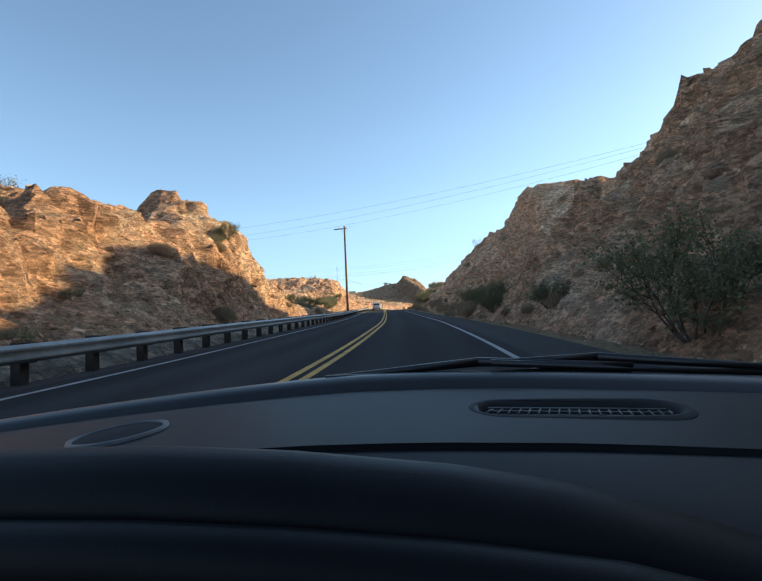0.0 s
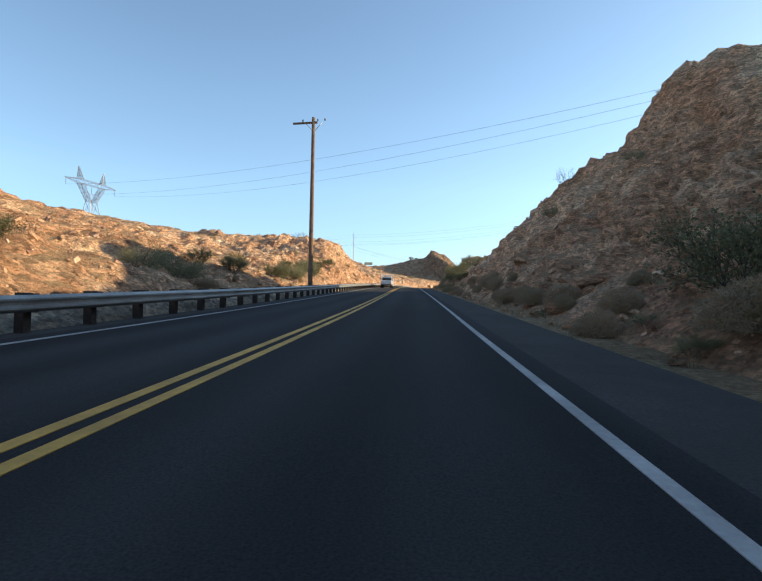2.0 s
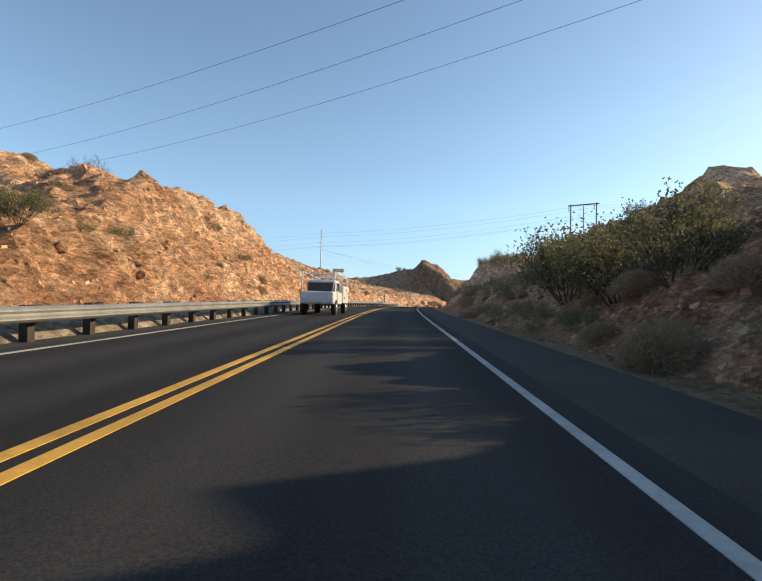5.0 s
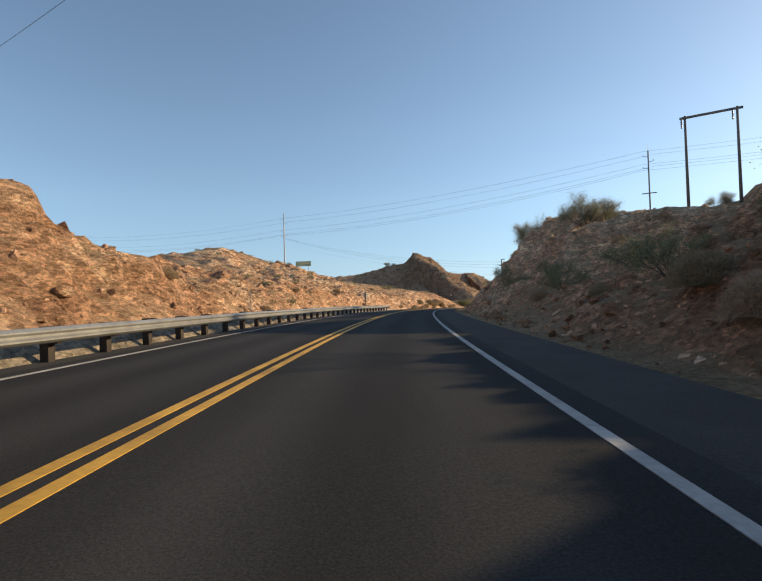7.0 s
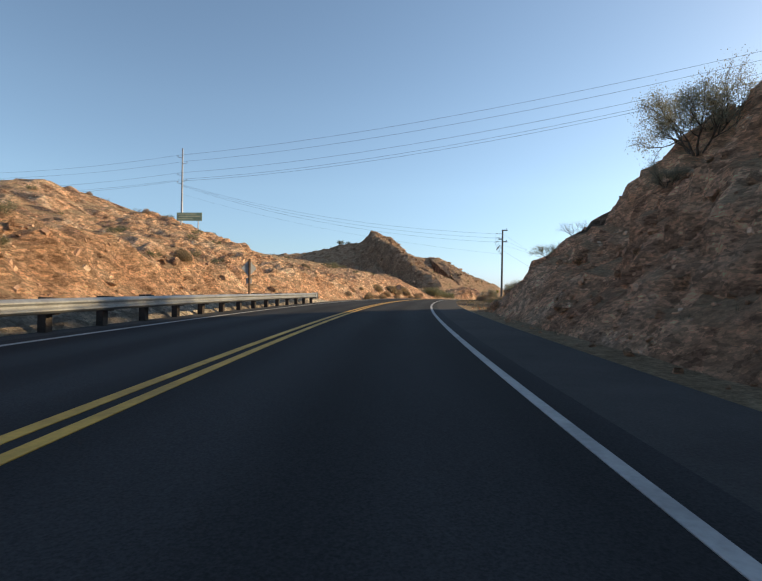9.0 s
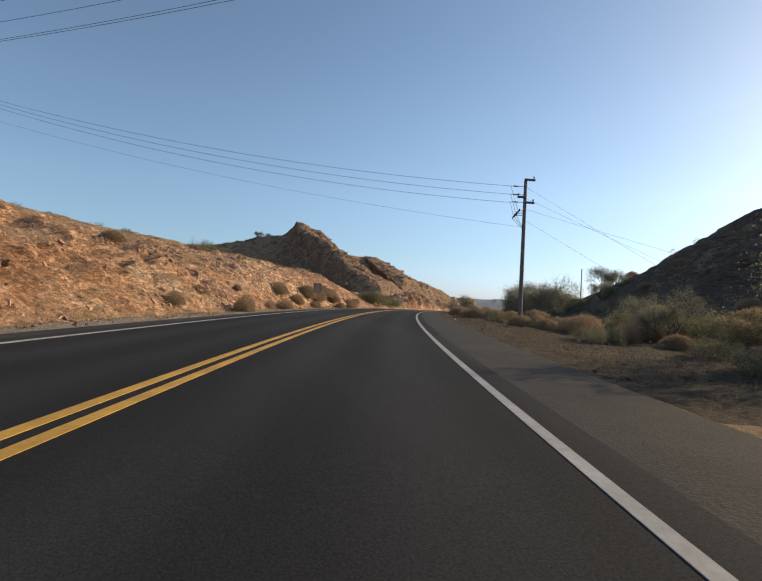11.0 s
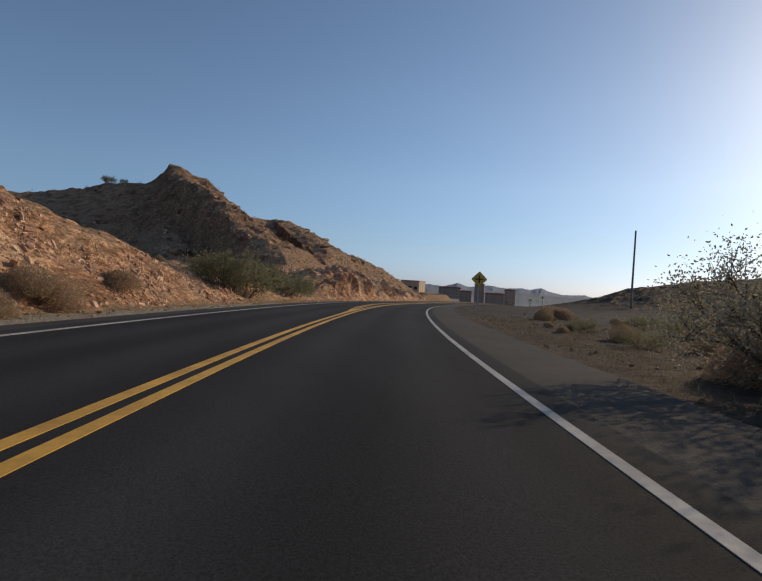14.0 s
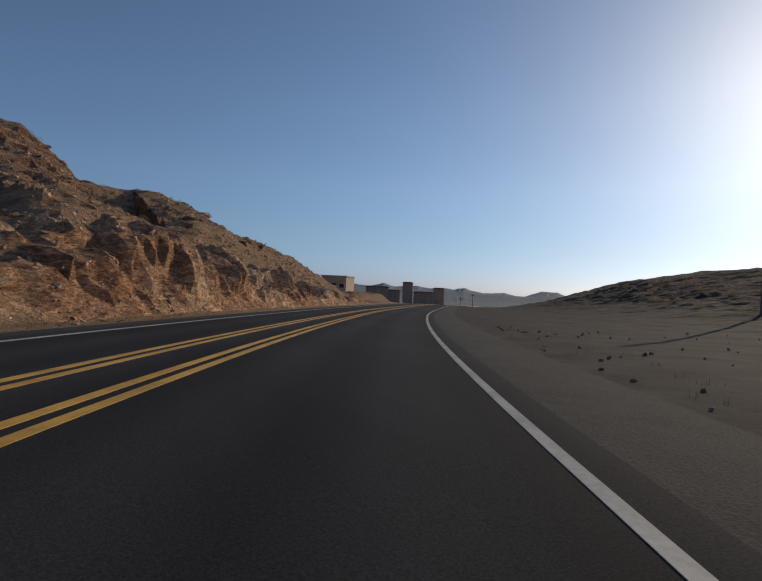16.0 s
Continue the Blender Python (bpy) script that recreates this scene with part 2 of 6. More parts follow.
def on_road(s, d, up=0.0):
    """The place s metres along the road, d metres to the right of its centre line."""
    s = np.asarray(s, float)
    x, y, z = (np.interp(s, S_ROAD, LINE[:, k]) for k in range(3))
    tx, ty = (np.interp(s, S_ROAD, TURN[:, k]) for k in (0, 1))
    n = np.hypot(tx, ty)
    return np.stack([x + d * ty / n, y - d * tx / n, z + up + 0 * d], -1)


def heading(s):
    return math.atan2(-np.interp(s, S_ROAD, TURN[:, 0]), np.interp(s, S_ROAD, TURN[:, 1]))


def grid_mesh(name, points):
    """A sheet over an array of rows and columns of points, its faces looking up."""
    rows, cols = points.shape[:2]
    i = np.arange(rows * cols).reshape(rows, cols)
    faces = np.stack([i[:-1, :-1], i[:-1, 1:], i[1:, 1:], i[1:, :-1]], -1).reshape(-1, 4)
    me = bpy.data.meshes.new(name)
    me.from_pydata(points.reshape(-1, 3).tolist(), [], faces.tolist())
    me.update()
    return me


def rough_at(x, y, z, scale, octaves, seed):
    return np.array([noise.fractal(Vector((a / scale, b / scale, c / scale + seed)), 0.75, 2.1, octaves) for a, b, c in zip(x.ravel(), y.ravel(), z.ravel())]).reshape(x.shape)


def table(s, pairs):
    p = np.array(pairs)
    return np.interp(s, p[:, 0], p[:, 1])


def lesser(a, b, soft):
    """The smaller of two heights, with a rounded meeting."""
    h = np.clip(0.5 + 0.5 * (b - a) / soft, 0, 1)
    return b + (a - b) * h - soft * h * (1 - h)


def mound(x, y, cx, cy, rx, ry, top, turn=0.0, power=2.0):
    """A hill with elliptic foot, steeper with a lower power."""
    c, s = math.cos(turn), math.sin(turn)
    u, v = ((x - cx) * c + (y - cy) * s) / rx, (-(x - cx) * s + (y - cy) * c) / ry
    r = np.sqrt(u * u + v * v)
    return top * np.clip(1 - r, 0, 1) ** (1 / power) if power < 1 else top * np.exp(-r**power)

# ---- the land: hills with the road cut through them; heights over the road by distance along it ----
RIGHT_TOP = [(-90, 12), (0, 12), (22, 13), (28, 17), (34, 20.5), (40, 23), (50, 23), (60, 19), (70, 14.6), (78, 16), (84, 13.2), (92, 4.9), (102, 3.5), (115, 7.6), (130, 8.4), (145, 6.1), (160, 5.7), (170, 6.4), (178, 7.3), (186, 9.3), (194, 10.2), (203, 2), (214, 1), (226, 0.5), (250, 0.2), (300, 0)]
RIGHT_BACK = [(-90, 12), (0, 12), (22, 13), (28, 17), (34, 21), (42, 24), (50, 26.7), (60, 20.5), (70, 16.5), (78, 17), (84, 14.5), (92, 10.8), (102, 8.5), (130, 7.2), (160, 8.0), (170, 9.5), (178, 10.5), (186, 10.3), (194, 8.6), (204, 5.5), (216, 3.4), (232, 1.5), (260, 0.8), (300, 0.3)]
RIGHT_STEEP = [(-30, 1.5), (40, 0.8), (60, 0.55), (76, 0.86), (90, 1.17), (110, 0.46), (135, 0.56), (160, 0.38), (174, 0.92), (182, 1.04), (192, 0.95), (198, 0.97), (206, 0.6), (220, 0.25)]
LEFT_TOP = [(-90, 6), (5, 3), (20, 6.8), (30, 6.9), (37, 7.3), (42, 3.9), (48, 2.0), (58, 1.5), (72, 1.2), (88, 0.6), (104, 1.9), (114, 4.1), (122, 7.8), (130, 9.0), (138, 9.2), (148, 6.1), (158, 2), (170, 3), (205, 2.8), (225, 2.5), (245, 2.8), (262, 4.9), (280, 5.1), (290, 3.0), (298, 0.8), (316, 0.8), (322, 3.2), (335, 3.3), (350, 2.4), (364, 1.1), (380, 0.3), (410, 0.1), (440, 0.1)]
LEFT_BACK = [(-90, 9), (5, 9.3), (20, 8.3), (30, 10), (42, 10.2), (58, 11.9), (72, 13.4), (88, 11.2), (104, 10.1), (114, 11.3), (122, 10), (130, 9.3), (138, 10.4), (148, 10.9), (170, 9.6), (185, 8.9), (205, 7.7), (225, 10.3), (245, 10.2), (262, 10.3), (280, 8.1), (300, 4.5), (330, 3.2), (360, 1.4), (385, 0.4), (420, 0.2), (450, 0.1)]
LEFT_STEEP = [(-30, 1.2), (20, 1.47), (38, 2.3), (50, 1.36), (80, 1.27), (110, 1.5), (140, 1.75), (149, 1.38), (160, 1.26), (190, 1.1), (225, 1.0), (270, 0.8), (316, 0.8), (324, 1.6), (400, 1.3)]


def slope(s, u, top, back, steep):
    """A cut face rising from its toe to its top, and the hill going on behind it."""
    t, b, m = table(s, top), table(s, back), table(s, steep)
    crest = t + (b - t) * np.clip((u - t / m) / np.maximum(42 - t / m, 5), 0, 1) - np.clip(u - 45, 0, 200) * 0.05
    return lesser(u * m, crest, 1.2)


def land(s, d, x, y):
    """The height of the land over the road's level."""
    toe = np.interp(s, [198, 206, 212], [6.9, 8.5, 12])
    right = slope(s, np.clip(d - toe, 0, None), RIGHT_TOP, RIGHT_BACK, [(q, 1.07 * m) for q, m in RIGHT_STEEP])
    left = slope(s, np.clip(-d - 8.0, 0, None), LEFT_TOP, LEFT_BACK, LEFT_STEEP)
    right = right + 2.8 * np.clip((d - 21.0) / 1.9, 0, 1) * np.exp(-(((s - 76) / 7) ** 2))        # a sheer step in the spur
    h = np.where(d > 0, right, left)
    crag = 2.4 * np.exp(-(((s - 35.2) / 1.9) ** 2 + ((d + 15.2) / 2.6) ** 2)) - 1.2 * np.exp(-(((s - 31.5) / 2.0) ** 2 + ((d + 17) / 4) ** 2))
    thumb = 3.2 * np.exp(-(((x - 19.1) / 1.3) ** 2 + ((y - 28) / 1.5) ** 2)) + 2.2 * np.exp(-(((x - 13.9) / 1.2) ** 2 + ((y - 30.5) / 1.4) ** 2)) - 0.8 * np.exp(-(((x - 15.4) / 0.8) ** 2 + ((y - 29.6) / 1.2) ** 2))
    # the third mound is an added hill out of view, to throw shade over the road
    low = mound(x, y, 68, 244, 20, 22, 11.8) + mound(x, y, 200, 330, 75, 60, 13) + mound(x, y, 55, 165, 8, 15, 12.2)
    wide = np.where(d < 0, mound(x, y, -112, 225, 70, 60, 6) * np.clip((-d - 12) / 25, 0, 1) + mound(x, y, -20.4, 232.3, 9, 10, 3.6) + mound(x, y, -4, 233, 8, 13, 1.9) + mound(x, y, -11, 252, 9, 13, 0.6), 0)
    berm = 0.52 * np.clip((-d - 4.95) / 0.6, 0, 1) * np.clip((9.0 + d) / 1.5, 0, 1) * np.interp(s, [205, 214], [1, 0])      # low bank of pale dirt behind the rail
    return np.maximum(h, 0) + berm + crag + thumb + low * np.clip((d - 12) / 25, 0, 1) + wide


def facets(x, y, z, size, seed):
    """Blocky relief: every cell of broken rock stands a little out or in, and is tilted."""
    out = np.empty(x.size)
    for k, (a, b, c) in enumerate(zip(x.ravel() / size, y.ravel() / size, z.ravel() / size * 1.5)):
        p = Vector((a + seed, b, c))
        q = noise.voronoi(p)[1][0]
        v = noise.noise_vector(q * 7.31)
        out[k] = v.x * 0.9 + (p - q).dot(v) * 1.5
    return out.reshape(x.shape)


side = np.r_[3.7, 4.4, 4.95, 5.25, 5.55, 6.0, np.arange(6.5, 22, 0.34), np.arange(22, 34, 0.6), np.arange(34, 82, 1.8), 86, 92, 100, 112, 126, 145, 175, 215, 270, 350, 480, 720, 1200, 2600]
D = np.r_[-side[::-1], 0, side]
S = np.r_[-90, -70, np.arange(-50, -8, 1.5), np.arange(-8, 405, 0.38), np.arange(405, 450, 1.6), 460, 480, 520, 600, 700, 850, 1100, 1450]
SS, DD = np.meshgrid(S, D, indexing="ij")
base = on_road(SS.ravel(), 0 * SS.ravel()).reshape(*SS.shape, 3)
near = on_road(SS.ravel(), DD.ravel()).reshape(*SS.shape, 3)
w = np.clip((np.abs(DD) - 45) / 250, 0, 1)[..., None]
X, Y = np.moveaxis(base[..., :2] + (near - base)[..., :2] * (1 - w) + w * DD[..., None] * np.array([0.97, -0.24]), -1, 0)
H = land(SS, DD, X, Y)
verge = np.clip((np.abs(DD) - 5.2) / 3.0, 0, 1)
lift = np.clip(H / 2.5, np.where(DD > 0, np.interp(SS, [286, 304], [0.06, 0.012]), 0.06), 1) * np.where(DD > 0, np.interp(SS, [206, 222], [1.0, 0.5]), 1.0)
big = rough_at(X, Y, H, 11.0, 4, 3.0)
small = rough_at(X, Y, H, 2.2, 4, 9.0)
even = np.where(DD < 0, np.clip((SS - 236) / 8, 0, 1) * np.clip((297 - SS) / 6, 0, 1), 0)      # an even blasted slope of small broken rock
block = facets(X, Y, H, 2.6, 5.0) * 0.40 * (1 - 0.85 * even) + facets(X, Y, H, 1.1, 15.0) * 0.30 * (1 - 0.45 * even) + facets(X, Y, H, 0.55, 25.0) * 0.17
ragged = np.where(DD < 0, np.clip((SS - 317) / 5, 0, 1) * np.clip((440 - SS) / 30, 0, 1) * np.clip((15 + DD) / 3, 0, 1), 0)      # the low jagged face under the peak
left_face = np.where(DD < 0, np.interp(SS, [46, 54, 98, 106, 150, 160], [0.8, 0.55, 0.55, 0.8, 0.8, 0.65]), np.interp(SS, [150, 170], [0.8, 0.5]))
# ledges of tilted beds and deep crevices in the steep cuts
craggy = np.clip((H - 1.0) / 3, 0, 1) * np.where(DD > 0, np.interp(SS, [62, 70, 96, 110, 165, 175, 200, 206], [1, 0.4, 0.4, 0.5, 0.25, 0.2, 0.2, 0]), np.interp(SS, [44, 52, 100, 112, 150, 160], [0.5, 0.15, 0.15, 0.35, 0.35, 0.15]) * (1 - 0.8 * even))
bed = (H + 0.28 * SS + 1.5 * rough_at(X, Y, H, 7.0, 3, 21.0)) / 2.1
rise = bed - np.floor(bed)
ledge = (np.clip((rise - 0.5) * 2.4 + 0.5, 0, 1) - rise) * 2.1
crevice = np.clip(1 - np.abs(rough_at(X, Y, 0 * H, 6.0, 3, 55.0)) / 0.16, 0, 1)
flute = np.clip(H, 0, 1.5) * ragged * (0.62 * rough_at(SS, 0.35 * DD, 0.6 * H, 1.3, 4, 71.0) + 0.3 * rough_at(SS, 0 * DD, 0 * H, 4.5, 2, 75.0))
relief = verge * (craggy * (0.62 * ledge - 0.9 * crevice) + flute + lift * (big * 0.85 * (1 - 0.55 * even) + small * 0.4 * (1 - 0.5 * even) + block * (1.2 - 0.1 * ragged) * left_face) + 0.10 * small * np.where(DD > 0, np.interp(SS, [286, 304], [1, 0.2]), 1))
Z = base[..., 2] + H - 0.03 - 0.10 * np.clip((np.abs(DD) - 4.4) / 1.5, 0, 1)
skin = np.stack([X, Y, Z], -1)
facing = np.cross(np.gradient(skin, axis=1), np.gradient(skin, axis=0))
facing /= np.linalg.norm(facing, axis=-1, keepdims=True)
facing *= np.sign(facing[..., 2:])
push = np.clip((60 - np.abs(DD)) / 20, 0, 1)[..., None]                      # near the road the relief stands out from the slope itself
X, Y, Z = np.moveaxis(skin + relief[..., None] * (facing * push + np.array([0, 0, 1.0]) * (1 - push)), -1, 0)
ground = tagged(new("ground", grid_mesh("ground", np.stack([X, Y, Z], -1))), "red-brown rocky desert ground with blasted road-cut slopes", "ground", kind="structure")
ground.data.materials.append(ROCK)
ground.data.materials.append(GRAVEL)
open_side = ((DD > 0) & (SS > 206 + 10 * np.sin(np.minimum(DD, 30) * 0.4)) | (np.abs(DD) > 160))[:-1, :-1]      # dusty flats past the cuts
ground.data.materials.append(LOT)
lot = ((DD > 5) & (DD < 33 + 3 * small) & (SS > 298 + 4 * small) & (SS < 470))[:-1, :-1]               # dark gravel apron at the crossroads
ground.data.materials.append(BERM)
bank = ((DD < -4.9) & (DD > -7.6 + 0.9 * small) & (SS < 300))[:-1, :-1]                              # pale dirt along the foot of the rail
ground.data.polygons.foreach_set("material_index", np.where(lot, 2, np.where(bank, 3, open_side)).ravel().astype(np.int32))
LAND = BVHTree.FromPolygons([v.co[:] for v in ground.data.vertices], [p.vertices[:] for p in ground.data.polygons])


def floor_at(x, y):
    hit = LAND.ray_cast(Vector((x, y, 200)), Vector((0, 0, -1)))[0]
    return hit.z if hit else 0.0


# ---- the dark peak beside the road's bend ----
RIDGE = [(-90, 12), (-40, 17), (0, 20.5), (12.7, 22.4), (18, 25), (28, 26.3), (31, 29), (33.2, 32.2), (36, 32.2), (39, 29.8), (42.8, 29.3), (47, 25.7), (52, 20.7), (59, 19.5), (66, 19.8), (70.5, 18.3), (74, 14.8), (79.5, 12.2), (85, 9.2), (91.5, 4.6), (96, 1.2), (105, -3), (130, -6)]
gx, gy = np.meshgrid(np.r_[np.arange(-90, -12, 2.4), np.arange(-12, 126, 0.75)], np.r_[np.arange(318, 424, 0.75), np.arange(424, 500, 2.4)], indexing="ij")
spine = 411.0
front = np.clip((spine - gy) / np.where(gx > 45, 84, 88), 0, 1.3)
back = np.clip((gy - spine) / 70, 0, 1.3)
crest = table(gx, RIDGE)
gz = crest * np.where(gy <= spine, np.clip(1 - front, -0.3, 1) ** 1.0, 1 - back)
gz -= np.clip((crest - 15) / 10, 0, 1) * np.clip(front * 4, 0, 1) * np.clip(1.2 - front, 0, 1) * 11.0 * (gx < 62)
along = np.clip((spine - gy) / 74, 0, 1)                      # the spur that runs from the top towards the road
off = gx - (34.7 + 17 * along)
spur = np.interp(along, [0, 0.4, 1], [30, 20.6, 5]) * np.where(off < 0, np.exp(-(off / 6.5) ** 2), np.exp(-(off / 17.0) ** 2))
gz = np.maximum(gz, np.where(gy <= spine, spur, 0))
calm = np.clip(np.abs(gy - spine) / 14, 0.3, 1) * np.interp(gx, [55, 80], [1, 0.5])
gz = gz + calm * (rough_at(gx, gy, gz, 16, 5, 40) * 1.5 + facets(gx, gy, gz, 5.0, 33.0) * 0.9) + facets(gx, gy, gz, 2.2, 3.0) * 0.4 + facets(gx, gy, gz, 1.0, 13.0) * 0.22 - 2.2
away = np.hypot(gx[..., None] - LINE[::8, 0], gy[..., None] - LINE[::8, 1])      # open ground beside the road
k = np.argmin(away, axis=-1)
beside = np.where((gx - LINE[::8, 0][k]) * TURN[::8, 1][k] - (gy - LINE[::8, 1][k]) * TURN[::8, 0][k] > 0, -20, np.min(away, axis=-1))
gz = np.minimum(gz, -4.5 + np.clip(beside - 13, -12, None) * 0.75)
edge = np.minimum.reduce([gx + 90, 124.8 - gx, gy - 318, 499 - gy])
gz = np.minimum(gz, -9 + edge * 1.6)
peak = tagged(new("mountain", grid_mesh("mountain", np.stack([gx, gy, gz], -1))), "dark craggy desert peak with rubble slopes", "mountain", kind="structure")
peak.data.materials.append(DARK_ROCK)
PEAK = BVHTree.FromPolygons([v.co[:] for v in peak.data.vertices], [p.vertices[:] for p in peak.data.polygons])

# ---- far ranges ----
# compass bearing and height of the skyline, in degrees, seen from the crossroads
SKYLINE = [(-40, 0.1), (0, 0.2), (20, 0.3), (28, 0.34), (29.7, 0.1), (30.6, 0.36), (31.3, 0.62), (32.0, 0.38), (32.6, 0.14), (34.7, 0.46), (36.8, 0.12), (38.4, 0.2), (39.4, 0.03), (40.5, 0.31), (41.4, -0.06), (42.8, -0.31), (45, -0.2), (46.3, -0.53), (47.3, -0.52), (48.9, 0.08), (50.6, 0.06), (51.6, -0.35), (60, -0.3), (120, -0.4)]
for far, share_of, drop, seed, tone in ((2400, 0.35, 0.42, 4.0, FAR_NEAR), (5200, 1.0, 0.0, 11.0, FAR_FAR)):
    a = np.arange(-40, 120, 0.1)
    rough = np.array([noise.fractal(Vector((q * 0.9 + seed, 0.3, seed)), 0.9, 2.0, 5) for q in a])
    top = far * np.tan(np.radians(np.interp(a, *np.array(SKYLINE).T) * share_of - drop + 0.045 * rough)) + 0.4
    foot = -0.021 * far
    rows = []
    for back, z in ((-0.72, 0.12), (-0.30, 0), (-0.2, 0.16), (-0.14, 0.34), (-0.09, 0.55), (-0.05, 0.74), (-0.02, 0.9), (0, 1), (0.1, 0.5)):
        gully = np.array([noise.fractal(Vector((q * 2.2 + 3 * z, z * 2.0, seed)), 0.8, 2.0, 4) for q in a]) * (0 if z in (0, 1) else 0.22)
        r = far * (1 + back)
        rows.append(np.stack([45 + r * np.sin(np.radians(a)), 280 + r * np.cos(np.radians(a)), foot + (top - foot) * (z + gully * z * (1 - z) * 2)], 1))
    ob = tagged(new("distant_range", grid_mesh("distant_range", np.stack(rows, 1))), "hazy blue-grey desert mountain range on the horizon", "mountains", kind="structure")
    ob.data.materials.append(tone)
    ob.data.shade_smooth()


def strip(name, d0, d1, s0, s1, up, mat, step=1.5):
    """A flat band along the road with a little thickness at its edges."""
    s = np.arange(s0, s1, step)
    row = [on_road(s, np.full(len(s), d), u) for d, u in ((d0, up - 0.05), (d0, up), (d1, up), (d1, up - 0.05))]
    me = grid_mesh(name, np.stack(row, 1))
    uv = me.uv_layers.new(name="across_along")                      # metres across and along
    v = np.empty(len(me.loops), np.int32)
    me.loops.foreach_get("vertex_index", v)
    uv.data.foreach_set("uv", np.stack([np.array([d0, d0, d1, d1])[v % 4], s[v // 4]], 1).ravel().astype(np.float32))
    ob = new(name, me)
    me.materials.append(mat)
    return ob


tagged(strip("road", -4.35, 4.0, -90, 590, 0.03, ASPHALT), "dark grey two-lane asphalt highway curving to the right", "road", kind="structure")
tagged(strip("shoulder", 4.0, 5.5, -90, 590, 0.02, SHOULDER), "worn pale grey asphalt shoulder with grit", "shoulder", kind="structure")
tagged(strip("shoulder", -5.0, -4.35, -90, 590, 0.02, SHOULDER), "narrow gritty shoulder below the guardrail", "shoulder", kind="structure")
tagged(strip("road_line", -0.20, -0.07, -90, 580, 0.036, YELLOW_LINE), "worn yellow centre line", "road marking", kind="structure")
tagged(strip("road_line", 0.07, 0.20, -90, 580, 0.036, YELLOW_LINE), "worn yellow centre line", "road marking", kind="structure")
tagged(strip("road_line", -3.895, -3.78, -90, 580, 0.036, WHITE_LINE), "white edge line on the asphalt", "road marking", kind="structure")
tagged(strip("road_line", 3.56, 3.675, -90, 580, 0.036, WHITE_LINE), "white edge line on the asphalt", "road marking", kind="structure")

# a second pair of centre lines swings out round the turning lane
for inner in (0.0, 0.27):
    s = np.arange(284, 470, 1.5)
    out = -0.14 - inner * np.clip((s - 286) / 10, 0, 1) - np.clip((s - 290) / 18, 0, 1) * 0.9
    row = np.stack([on_road(s, out + q, u) for q, u in ((-0.07, -0.014), (-0.07, 0.035), (0.06, 0.035), (0.06, -0.014))], 1)
    ob = tagged(new("road_line", grid_mesh("road_line", row)), "worn yellow line round the turning lane", "road marking", kind="structure")
    ob.data.materials.append(YELLOW_LINE)



# ---- helpers for things ----
def part(name, bm, mat, parent, label=""):
    """Links a bmesh as one mesh object under a thing or a part."""
    me = bpy.data.meshes.new(name)
    bm.to_mesh(me)
    bm.free()
    me.materials.append(mat)
    ob = new(name, me)
    ob.parent = parent
    if label:
        ob["label"] = label
    return ob


def share(name, ob, parent, m):
    """One more part on the mesh of another."""
    o = new(name, ob.data)
    o.parent, o.matrix_basis = parent, m
    return o


def thing(name, label, category, m, group=""):
    ob = tagged(new(name), label, category, group)
    ob.matrix_basis = m
    return ob


def box(bm, x0, x1, y0, y1, z0, z1, bevel=0.0, m=None):
    v = bmesh.ops.create_cube(bm, size=1.0)["verts"]
    for q in v:
        q.co = Vector((x0 + (q.co.x + 0.5) * (x1 - x0), y0 + (q.co.y + 0.5) * (y1 - y0), z0 + (q.co.z + 0.5) * (z1 - z0)))
    if bevel:
        e = list({e for q in v for e in q.link_edges})
        v = list({w for f in bmesh.ops.bevel(bm, geom=e, offset=bevel, segments=2, affect="EDGES", profile=0.5)["faces"] for w in f.verts} | {q for q in v if q.is_valid})
    if m is not None:
        bmesh.ops.transform(bm, matrix=m, verts=v)
    return bm


def tube(bm, a, b, r0, r1=None, sides=8):
    """A tapered round bar from a to b."""
    a, b, r1 = Vector(a), Vector(b), r0 if r1 is None else r1
    t = (b - a).to_track_quat("Z", "Y").to_matrix()
    rings = []
    for c, r in ((a, r0), (b, r1)):
        rings.append([bm.verts.new(c + t @ Vector((r * math.cos(k * math.tau / sides), r * math.sin(k * math.tau / sides), 0))) for k in range(sides)])
    for k in range(sides):
        f = bm.faces.new((rings[0][k], rings[0][(k + 1) % sides], rings[1][(k + 1) % sides], rings[1][k]))
        f.smooth = sides > 4
    bm.faces.new(rings[0][::-1])
    bm.faces.new(rings[1])
    return bm


def extrude(bm, outline, path):
    """A closed outline of (across, up) carried along rows of (place, right, up)."""
    rings = [[bm.verts.new(p + r * a + u * b) for a, b in outline] for p, r, u in path]
    n = len(outline)
    for one, two in zip(rings, rings[1:]):
        for k in range(n):
            bm.faces.new((one[k], one[(k + 1) % n], two[(k + 1) % n], two[k]))
    bm.faces.new(rings[0][::-1])
    bm.faces.new(rings[-1])
    bmesh.ops.recalc_face_normals(bm, faces=bm.faces)
    return bm


def at_road(s, d, up=0.0, turn=0.0):
    p = on_road(s, d, up)
    return Matrix.Translation(Vector(p)) @ Matrix.Rotation(heading(s) + turn, 4, "Z")


def on_land(x, y, sink=0.05, turn=0.0):
    return Matrix.Translation((x, y, floor_at(x, y) - sink)) @ Matrix.Rotation(turn, 4, "Z")


